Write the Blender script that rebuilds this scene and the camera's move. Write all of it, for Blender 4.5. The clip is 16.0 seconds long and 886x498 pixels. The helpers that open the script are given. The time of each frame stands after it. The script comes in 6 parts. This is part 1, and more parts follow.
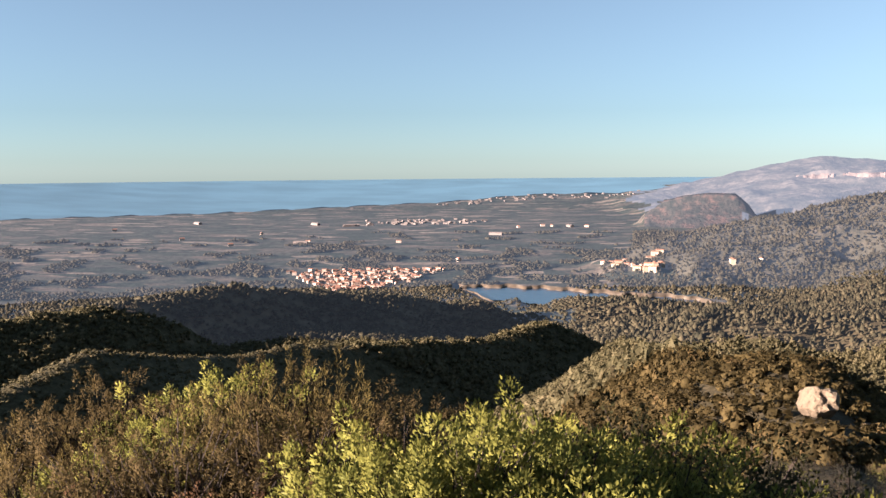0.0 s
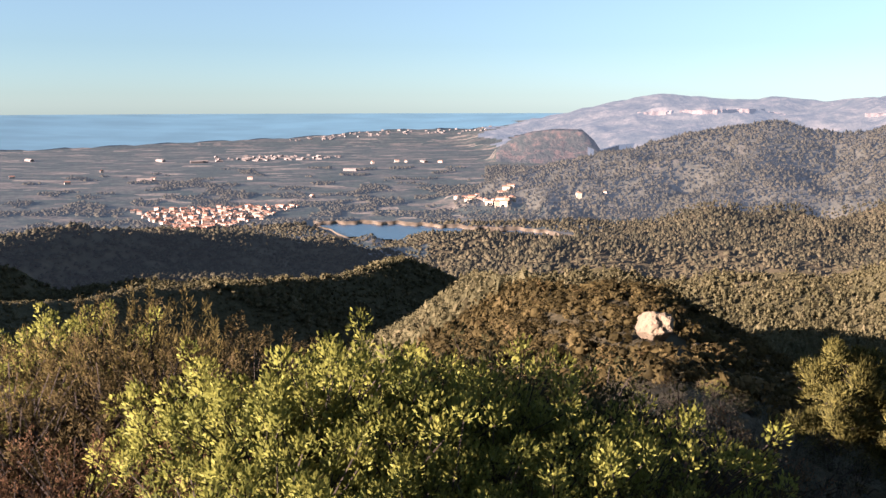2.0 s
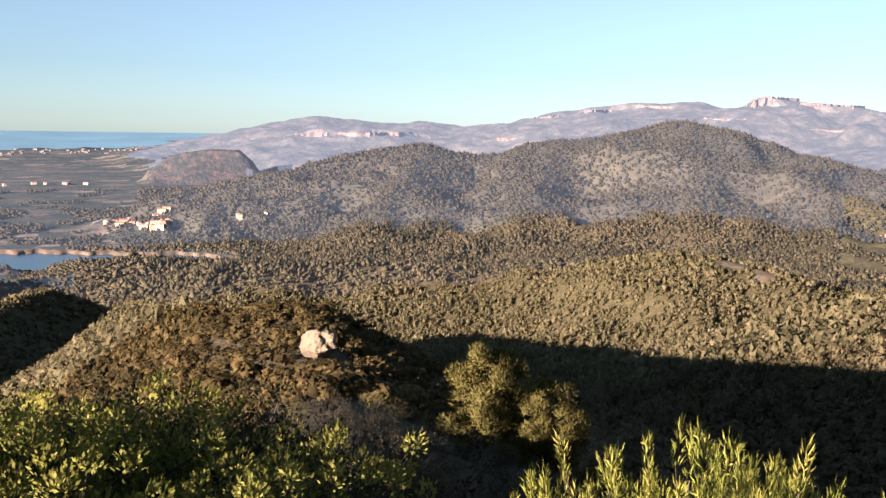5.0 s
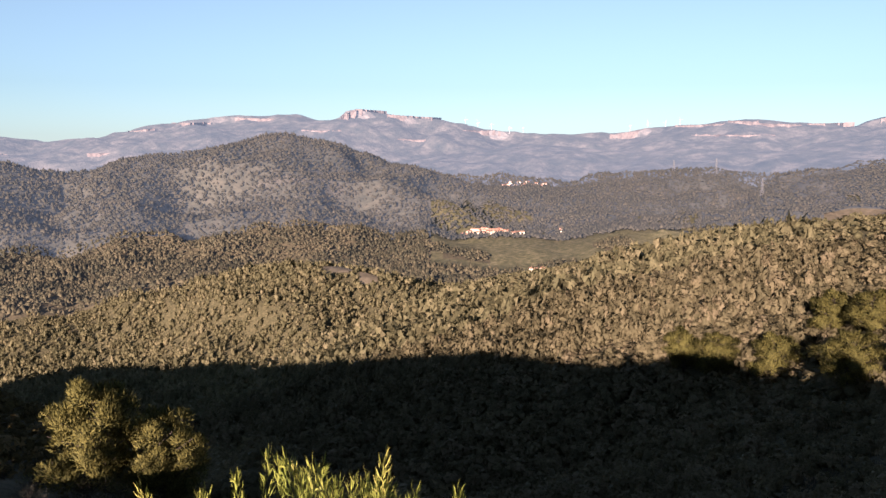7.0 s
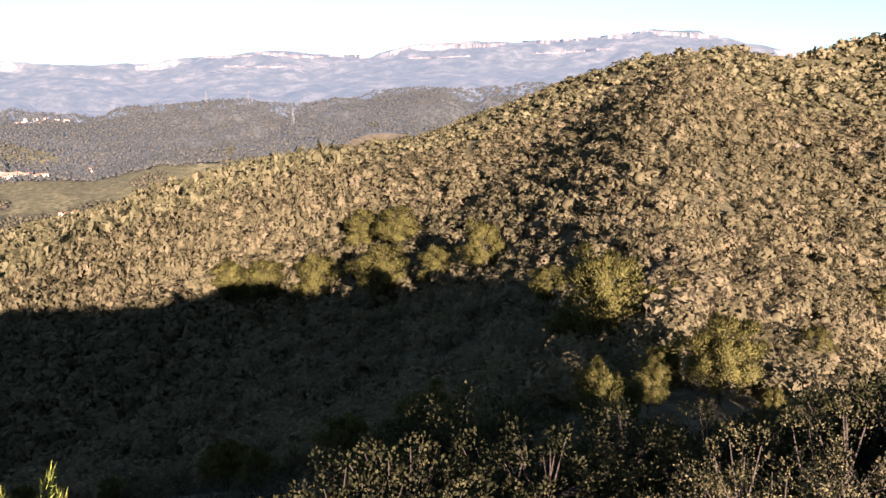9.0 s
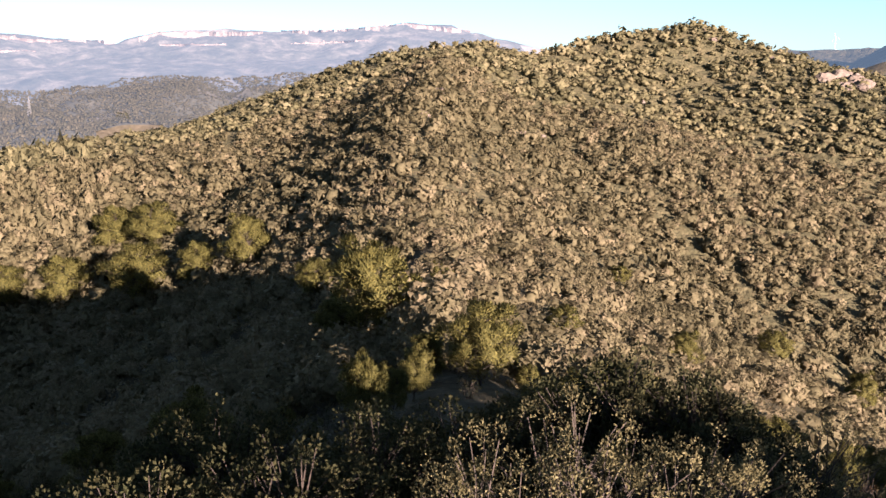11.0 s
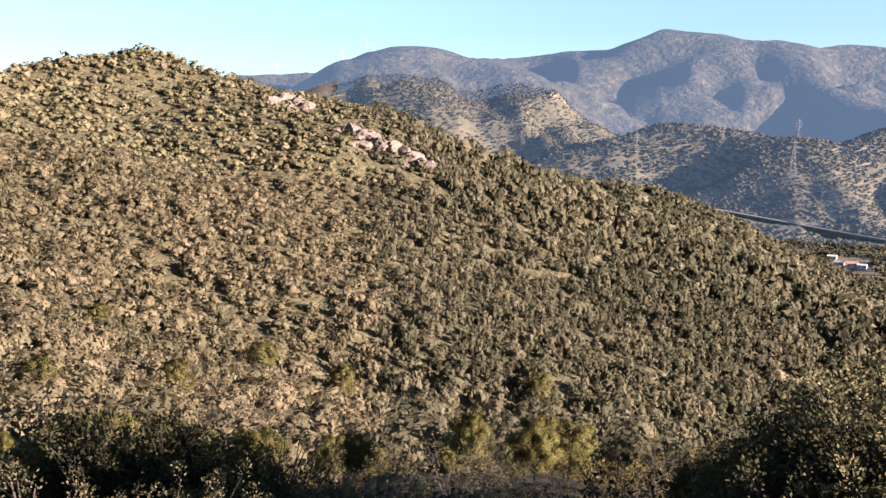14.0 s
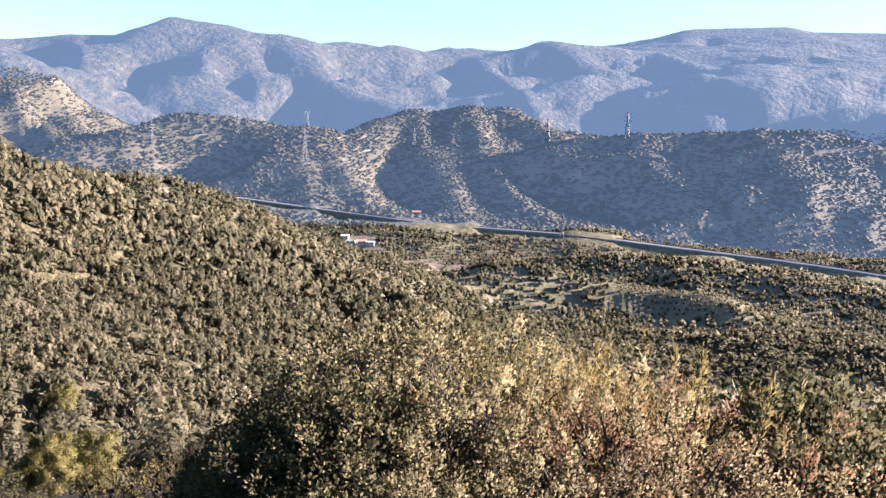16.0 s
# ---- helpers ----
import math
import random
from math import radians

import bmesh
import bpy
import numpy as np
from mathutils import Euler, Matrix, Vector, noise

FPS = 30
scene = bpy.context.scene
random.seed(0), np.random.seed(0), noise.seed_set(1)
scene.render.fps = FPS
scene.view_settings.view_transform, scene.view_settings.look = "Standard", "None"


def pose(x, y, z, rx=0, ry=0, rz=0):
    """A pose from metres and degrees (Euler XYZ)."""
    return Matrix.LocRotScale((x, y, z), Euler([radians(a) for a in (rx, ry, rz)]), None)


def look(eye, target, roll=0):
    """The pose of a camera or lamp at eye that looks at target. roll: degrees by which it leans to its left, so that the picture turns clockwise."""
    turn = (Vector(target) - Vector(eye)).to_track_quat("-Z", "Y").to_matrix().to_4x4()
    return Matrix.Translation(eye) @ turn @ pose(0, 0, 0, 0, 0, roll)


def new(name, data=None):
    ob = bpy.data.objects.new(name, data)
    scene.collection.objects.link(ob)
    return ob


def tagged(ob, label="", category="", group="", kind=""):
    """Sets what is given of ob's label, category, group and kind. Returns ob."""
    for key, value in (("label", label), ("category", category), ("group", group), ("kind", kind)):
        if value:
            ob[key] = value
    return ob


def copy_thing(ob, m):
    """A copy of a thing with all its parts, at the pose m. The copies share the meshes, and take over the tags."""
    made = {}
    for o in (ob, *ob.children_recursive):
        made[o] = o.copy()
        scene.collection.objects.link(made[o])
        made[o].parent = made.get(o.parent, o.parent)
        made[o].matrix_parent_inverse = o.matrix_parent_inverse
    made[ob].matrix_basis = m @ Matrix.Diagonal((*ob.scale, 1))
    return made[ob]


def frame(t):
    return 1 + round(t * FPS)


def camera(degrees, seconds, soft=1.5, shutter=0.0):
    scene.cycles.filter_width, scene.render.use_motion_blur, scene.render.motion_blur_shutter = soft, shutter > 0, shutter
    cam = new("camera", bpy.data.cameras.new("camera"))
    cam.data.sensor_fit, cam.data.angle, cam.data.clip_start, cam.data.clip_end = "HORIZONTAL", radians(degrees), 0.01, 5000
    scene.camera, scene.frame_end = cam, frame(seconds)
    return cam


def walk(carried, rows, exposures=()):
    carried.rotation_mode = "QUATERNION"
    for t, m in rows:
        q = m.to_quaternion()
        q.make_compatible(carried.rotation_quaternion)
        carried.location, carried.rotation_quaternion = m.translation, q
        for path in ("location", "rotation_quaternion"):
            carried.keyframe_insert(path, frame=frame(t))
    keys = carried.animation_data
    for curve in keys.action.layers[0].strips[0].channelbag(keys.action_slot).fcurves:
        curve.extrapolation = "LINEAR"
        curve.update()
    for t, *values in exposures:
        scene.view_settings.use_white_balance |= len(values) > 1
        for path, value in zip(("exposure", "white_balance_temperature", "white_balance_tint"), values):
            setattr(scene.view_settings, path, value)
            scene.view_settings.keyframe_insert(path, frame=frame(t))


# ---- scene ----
cam = camera(54.62, 16.0)
PATH = [
    (0.0, -0.001, 0.002, -0.007, 84.77, 0.52, -0.00),
    (0.5, -0.002, 0.004, -0.016, 83.79, 1.31, -2.19),
    (1.0, -0.001, 0.006, -0.027, 80.98, 0.28, -5.68),
    (1.5, 0.010, 0.006, -0.035, 80.34, 0.21, -9.52),
    (2.0, 0.039, 0.001, -0.035, 80.45, 0.11, -9.68),
    (2.5, 0.076, -0.007, -0.032, 80.47, 0.20, -11.86),
    (3.0, 0.102, -0.015, -0.029, 80.93, -0.24, -14.58),
    (3.2, 0.107, -0.017, -0.029, 81.35, -0.60, -15.92),
    (5.3, 0.204, 0.010, -0.014, 81.11, -0.63, -34.87),
    (5.5, 0.216, 0.006, -0.009, 79.26, -0.71, -36.92),
    (6.0, 0.261, -0.009, 0.012, 80.70, 0.92, -44.80),
    (6.5, 0.308, -0.023, 0.040, 81.79, -0.39, -51.77),
    (7.0, 0.341, -0.030, 0.047, 83.04, -0.01, -58.00),
    (7.5, 0.375, -0.066, 0.024, 82.73, 2.46, -64.93),
    (8.0, 0.412, -0.122, -0.005, 82.24, 1.30, -69.70),
    (8.5, 0.446, -0.152, -0.021, 80.16, -0.74, -78.97),
    (9.0, 0.474, -0.163, -0.025, 78.50, 0.30, -88.22),
    (9.2, 0.481, -0.166, -0.025, 78.43, 0.21, -91.27),
    (11.3, 0.563, -0.361, 0.083, 79.42, 0.15, -105.93),
    (11.5, 0.560, -0.368, 0.084, 81.34, 1.81, -106.92),
    (12.0, 0.538, -0.402, 0.091, 82.21, 2.63, -110.44),
    (12.5, 0.503, -0.454, 0.108, 81.08, 1.62, -113.74),
    (13.0, 0.485, -0.500, 0.136, 81.12, 0.45, -122.67),
    (13.5, 0.471, -0.547, 0.162, 80.96, 1.25, -130.82),
    (14.0, 0.432, -0.610, 0.173, 79.69, 0.38, -138.48),
    (14.5, 0.373, -0.687, 0.169, 78.14, 0.62, -148.57),
    (15.0, 0.301, -0.763, 0.159, 78.00, 0.01, -157.80),
    (15.5, 0.225, -0.819, 0.153, 78.68, -0.60, -162.59),
    (16.0, 0.169, -0.848, 0.150, 79.19, -0.99, -169.64),
]
EXPOSURES = [(0.0, 2.87, 6350, 16), (1.5, 3.05, 6280, 17), (3.0, 2.96, 6250, 19), (5.5, 2.92, 6420, 18), (7.0, 2.65, 6250, 20), (8.5, 2.97, 6220, 17), (9.0, 3.27, 6220, 17), (11.5, 3.15, 6020, 17), (12.5, 2.97, 5900, 18), (13.5, 3.19, 5830, 17), (14.5, 3.59, 5730, 17), (15.0, 3.9, 5550, 17), (16.0, 3.83, 5480, 18)]
walk(cam, [(t, pose(*p)) for t, *p in PATH], EXPOSURES)

# ---- world and sun ----
SUN_AZ, SUN_EL = -105.0, 13.0        # degrees clockwise from +y, and above the horizon
world = bpy.data.worlds.new("sky")
scene.world = world
world.use_nodes = True
wt = world.node_tree
sky = wt.nodes.new("ShaderNodeTexSky")
sky.sky_type, sky.sun_disc = "NISHITA", False
sky.sun_elevation, sky.sun_rotation = radians(SUN_EL), radians(SUN_AZ)
sky.altitude, sky.air_density, sky.dust_density, sky.ozone_density = 400, 1.0, 0.15, 3.0
hue = wt.nodes.new("ShaderNodeHueSaturation")
hue.inputs["Saturation"].default_value = 0.56
wt.links.new(sky.outputs[0], hue.inputs["Color"])
cool = wt.nodes.new("ShaderNodeMix")
cool.data_type, cool.blend_type = "RGBA", "MULTIPLY"
cool.inputs["Factor"].default_value, cool.inputs["B"].default_value = 1.0, (0.79, 1.0, 1.12, 1)
wt.links.new(hue.outputs[0], cool.inputs["A"])
wt.links.new(cool.outputs["Result"], wt.nodes["Background"].inputs[0])
wt.nodes["Background"].inputs[1].default_value = 0.0215
sun = new("sun", bpy.data.lights.new("sun", "SUN"))
sun.data.energy, sun.data.angle, sun.data.color = 5.0, radians(0.5), (1.0, 0.79, 0.66)
to_sun = Vector((math.sin(radians(SUN_AZ)) * math.cos(radians(SUN_EL)), math.cos(radians(SUN_AZ)) * math.cos(radians(SUN_EL)), math.sin(radians(SUN_EL))))
sun.matrix_world = look(to_sun * 200, (0, 0, 0))


# ---- materials ----
def nodes_of(name, rough=0.85, spec=0.2):
    m = bpy.data.materials.new(name)
    m.use_nodes = True
    b = m.node_tree.nodes["Principled BSDF"]
    b.inputs["Roughness"].default_value = rough
    b.inputs["Specular IOR Level"].default_value = spec
    return m, m.node_tree, b


def ramp(nt, fac, stops):
    r = nt.nodes.new("ShaderNodeValToRGB")
    while len(r.color_ramp.elements) < len(stops):
        r.color_ramp.elements.new(0.5)
    for e, (p, c) in zip(r.color_ramp.elements, stops):
        e.position, e.color = p, (*c, 1)
    nt.links.new(fac, r.inputs[0])
    return r.outputs[0]


def noise_tex(nt, scale, detail=4.0, rough=0.55, stretch=None):
    n = nt.nodes.new("ShaderNodeTexNoise")
    n.inputs["Scale"].default_value, n.inputs["Detail"].default_value, n.inputs["Roughness"].default_value = scale, detail, rough
    g = nt.nodes.new("ShaderNodeNewGeometry")
    if stretch:
        mp = nt.nodes.new("ShaderNodeMapping")
        mp.inputs["Scale"].default_value = stretch
        nt.links.new(g.outputs["Position"], mp.inputs[0])
        nt.links.new(mp.outputs[0], n.inputs["Vector"])
    else:
        nt.links.new(g.outputs["Position"], n.inputs["Vector"])
    return n.outputs["Fac"]


def mix(nt, fac, a, b, mode="MIX"):
    m = nt.nodes.new("ShaderNodeMix")
    m.data_type, m.blend_type = "RGBA", mode
    for socket, v in ((m.inputs["Factor"], fac), (m.inputs["A"], a), (m.inputs["B"], b)):
        if isinstance(v, (int, float)):
            socket.default_value = v
        elif isinstance(v, tuple):
            socket.default_value = (*v, 1)
        else:
            nt.links.new(v, socket)
    return m.outputs["Result"]


def bump(nt, b, height, strength, distance):
    n = nt.nodes.new("ShaderNodeBump")
    n.inputs["Strength"].default_value, n.inputs["Distance"].default_value = strength, distance
    nt.links.new(height, n.inputs["Height"])
    nt.links.new(n.outputs[0], b.inputs["Normal"])


def foliage(name, stops, tint=True, rough=0.7, clumps=0.0, through_light=0.0, spread=0.3):
    """Leaves: colours spread over the plants (tint, lowered inside them as painted shade) and over single leaves
    (random per island).
    """
    m, nt, b = nodes_of(name, rough, 0.06)
    g = nt.nodes.new("ShaderNodeNewGeometry")
    fac = g.outputs["Random Per Island"]
    if tint:
        a = nt.nodes.new("ShaderNodeAttribute")
        a.attribute_name = "tint"
        add = nt.nodes.new("ShaderNodeMath")
        add.operation = "MULTIPLY_ADD"
        nt.links.new(fac, add.inputs[0])
        add.inputs[1].default_value = spread if not clumps else 0.1
        sc = nt.nodes.new("ShaderNodeMath")
        sc.operation = "MULTIPLY"
        nt.links.new(a.outputs["Fac"], sc.inputs[0])
        sc.inputs[1].default_value = 1 - spread if not clumps else 0.9
        nt.links.new(sc.outputs[0], add.inputs[2])
        fac = add.outputs[0]
    col = ramp(nt, fac, stops)
    if clumps:
        # noise paints shaded leaf gaps and bright tufts into the colour
        tufts = noise_tex(nt, clumps, 4, 0.7)
        col = mix(nt, 1.0, col, ramp(nt, tufts, [(0.36, (0.72, 0.72, 0.73)), (0.5, (1.0, 1.0, 1.0)), (0.66, (1.24, 1.22, 1.2))]), "MULTIPLY")
        bump(nt, b, tufts, 0.5, 0.5 / clumps)
    nt.links.new(col, b.inputs["Base Color"])
    if through_light:
        thin, both = nt.nodes.new("ShaderNodeBsdfTranslucent"), nt.nodes.new("ShaderNodeMixShader")
        nt.links.new(col, thin.inputs["Color"])
        both.inputs[0].default_value = through_light
        nt.links.new(b.outputs[0], both.inputs[1])
        nt.links.new(thin.outputs[0], both.inputs[2])
        nt.links.new(both.outputs[0], nt.nodes["Material Output"].inputs["Surface"])
    return m


HAZE_GLOW = (0.62, 0.74, 1.0)
SUNWARD_HAZE = (0.5, 0.7, 1.0)


def distant(m, glow, air=HAZE_GLOW):
    """Puts haze into the emission: far and valley land glows faintly in a haze colour."""
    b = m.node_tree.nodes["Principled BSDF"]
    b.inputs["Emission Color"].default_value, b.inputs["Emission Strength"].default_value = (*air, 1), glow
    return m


def ground_material(name, stops, fine, coarse, relief, patch=None):
    m, nt, b = nodes_of(name, 0.95, 0.1)
    col = ramp(nt, noise_tex(nt, fine, 6, 0.65), stops)
    if patch:
        f = ramp(nt, noise_tex(nt, coarse, 3), [(patch[0], (0, 0, 0)), (patch[1], (1, 1, 1))])
        col = mix(nt, f, col, patch[2])
    nt.links.new(col, b.inputs["Base Color"])
    bump(nt, b, noise_tex(nt, fine * 1.7, 5), 0.8, relief)
    return m


SCRUB_SOIL = ground_material("scrub_soil", [(0.3, (0.018, 0.016, 0.009)), (0.5, (0.033, 0.028, 0.015)), (0.72, (0.066, 0.053, 0.032))], 1.6, 0.05, 0.15)
WOOD_FLOOR = ground_material("wood_floor", [(0.3, (0.0306, 0.0287, 0.0156)), (0.5, (0.0547, 0.0485, 0.0247)), (0.72, (0.0918, 0.0756, 0.0414))], 0.3, 0.012, 2.0, (0.66, 0.76, (0.14, 0.11, 0.068)))


def farmland():
    """Small fields and orchards, each of its own tone, with soil grain."""
    m, nt, b = nodes_of("farm_plain", 0.95, 0.1)
    g = nt.nodes.new("ShaderNodeNewGeometry")
    mp = nt.nodes.new("ShaderNodeMapping")
    mp.inputs["Scale"].default_value, mp.inputs["Rotation"].default_value = (0.012, 0.028, 0.0), (0, 0, 0.35)
    nt.links.new(g.outputs["Position"], mp.inputs[0])
    v = nt.nodes.new("ShaderNodeTexVoronoi")
    v.inputs["Scale"].default_value = 1.0
    nt.links.new(mp.outputs[0], v.inputs["Vector"])
    sp = nt.nodes.new("ShaderNodeSeparateColor")
    nt.links.new(v.outputs["Color"], sp.inputs[0])
    fields = ramp(nt, sp.outputs[0], [(0.0, (0.018, 0.026, 0.018)), (0.4, (0.034, 0.04, 0.03)), (0.7, (0.05, 0.05, 0.039)), (0.9, (0.085, 0.072, 0.056)), (1.0, (0.16, 0.135, 0.105))])
    grain = ramp(nt, noise_tex(nt, 0.06, 5, 0.65), [(0.3, (0.303, 0.303, 0.303)), (0.7, (1.25, 1.25, 1.25))])
    nt.links.new(mix(nt, 1.0, fields, grain, "MULTIPLY"), b.inputs["Base Color"])
    bump(nt, b, noise_tex(nt, 0.08, 5), 0.8, 2.0)
    return m


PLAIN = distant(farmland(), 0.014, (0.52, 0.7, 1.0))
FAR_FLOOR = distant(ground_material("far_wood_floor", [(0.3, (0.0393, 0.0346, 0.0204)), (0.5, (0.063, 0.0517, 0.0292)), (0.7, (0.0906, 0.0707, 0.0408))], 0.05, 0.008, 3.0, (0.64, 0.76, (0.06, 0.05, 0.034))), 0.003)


def mountain_material():
    """Scrub on gentle slopes, pale limestone on the steep bands."""
    m, nt, b = nodes_of("limestone_mountain", 0.95, 0.1)
    scrub = ramp(nt, noise_tex(nt, 0.012, 8, 0.72), [(0.36, (0.012, 0.0145, 0.0125)), (0.5, (0.03, 0.029, 0.024)), (0.62, (0.064, 0.057, 0.048))])
    rock = ramp(nt, noise_tex(nt, 0.03, 5, 0.6, (1, 1, 3)), [(0.3, (0.0602, 0.0572, 0.053)), (0.5, (0.0929, 0.0813, 0.0722)), (0.7, (0.136, 0.117, 0.103))])
    g = nt.nodes.new("ShaderNodeNewGeometry")
    sp = nt.nodes.new("ShaderNodeSeparateXYZ")
    nt.links.new(g.outputs["True Normal"], sp.inputs[0])
    f = ramp(nt, sp.outputs["Z"], [(0.4, (1, 1, 1)), (0.6, (0, 0, 0))])
    nt.links.new(mix(nt, f, scrub, rock), b.inputs["Base Color"])
    bump(nt, b, noise_tex(nt, 0.03, 5), 0.7, 14.0)
    return m


VALLEY_FLOOR = distant(ground_material("valley_scrub", [(0.34, (0.036, 0.036, 0.018)), (0.5, (0.068, 0.063, 0.032)), (0.66, (0.12, 0.103, 0.06))], 0.09, 0.02, 1.0), 0.002, SUNWARD_HAZE)
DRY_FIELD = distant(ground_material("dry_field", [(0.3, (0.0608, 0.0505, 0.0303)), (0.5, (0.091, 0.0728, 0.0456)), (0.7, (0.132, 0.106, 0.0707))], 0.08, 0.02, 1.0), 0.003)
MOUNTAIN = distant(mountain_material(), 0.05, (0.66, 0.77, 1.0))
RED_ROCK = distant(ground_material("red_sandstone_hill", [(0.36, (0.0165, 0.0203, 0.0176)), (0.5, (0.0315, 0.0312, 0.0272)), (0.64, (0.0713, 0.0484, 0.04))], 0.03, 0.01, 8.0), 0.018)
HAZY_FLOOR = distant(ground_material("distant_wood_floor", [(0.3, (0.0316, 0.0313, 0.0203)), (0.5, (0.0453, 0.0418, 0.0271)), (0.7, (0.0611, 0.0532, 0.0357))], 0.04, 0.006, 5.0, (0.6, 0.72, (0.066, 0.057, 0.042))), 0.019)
# copies of the floors towards the sun, with stronger haze in their emission
SUNWARD_FLOOR = distant(ground_material("sunward_wood_floor", [(0.32, (0.00868, 0.00868, 0.00443)), (0.5, (0.0186, 0.0168, 0.00887)), (0.66, (0.0396, 0.0325, 0.0177))], 0.03, 0.006, 22.0, (0.6, 0.76, (0.034, 0.031, 0.026))), 0.026, SUNWARD_HAZE)
MID_SUNWARD_FLOOR = distant(ground_material("sunward_valley_floor", [(0.3, (0.03, 0.0277, 0.0155)), (0.5, (0.0479, 0.0414, 0.0223)), (0.7, (0.069, 0.0565, 0.0313))], 0.05, 0.008, 3.0, (0.64, 0.74, (0.16, 0.128, 0.08))), 0.0125, SUNWARD_HAZE)


# ---- the lie of the land ----
def hash01(ix, iy, seed):
    n = (ix * 374761393 + iy * 668265263 + seed * 974634777) & 0x7FFFFFFF
    n = ((n ^ (n >> 13)) * 1274126177) & 0x7FFFFFFF
    return ((n ^ (n >> 16)) & 0xFFFF) / 65535.0


def value_noise(x, y, seed):
    ix, iy = np.floor(x).astype(np.int64), np.floor(y).astype(np.int64)
    fx, fy = x - ix, y - iy
    fx, fy = fx * fx * (3 - 2 * fx), fy * fy * (3 - 2 * fy)
    a, b = hash01(ix, iy, seed), hash01(ix + 1, iy, seed)
    c, d = hash01(ix, iy + 1, seed), hash01(ix + 1, iy + 1, seed)
    return (a + (b - a) * fx) * (1 - fy) + (c + (d - c) * fx) * fy - 0.5


def fbm(x, y, size, octaves, seed):
    total, amp, k = 0, 1.0, 1.0 / size
    for o in range(octaves):
        total = total + amp * value_noise(x * k, y * k, seed + o)
        amp, k = amp * 0.5, k * 2.03
    return total


def spot(az, r, el):
    """A place from its bearing (degrees clockwise from +y), distance and elevation angle."""
    a = radians(az)
    return (r * math.sin(a), r * math.cos(a), r * math.tan(radians(el)))


def at(az, r, z):
    a = radians(az)
    return (r * math.sin(a), r * math.cos(a), z)


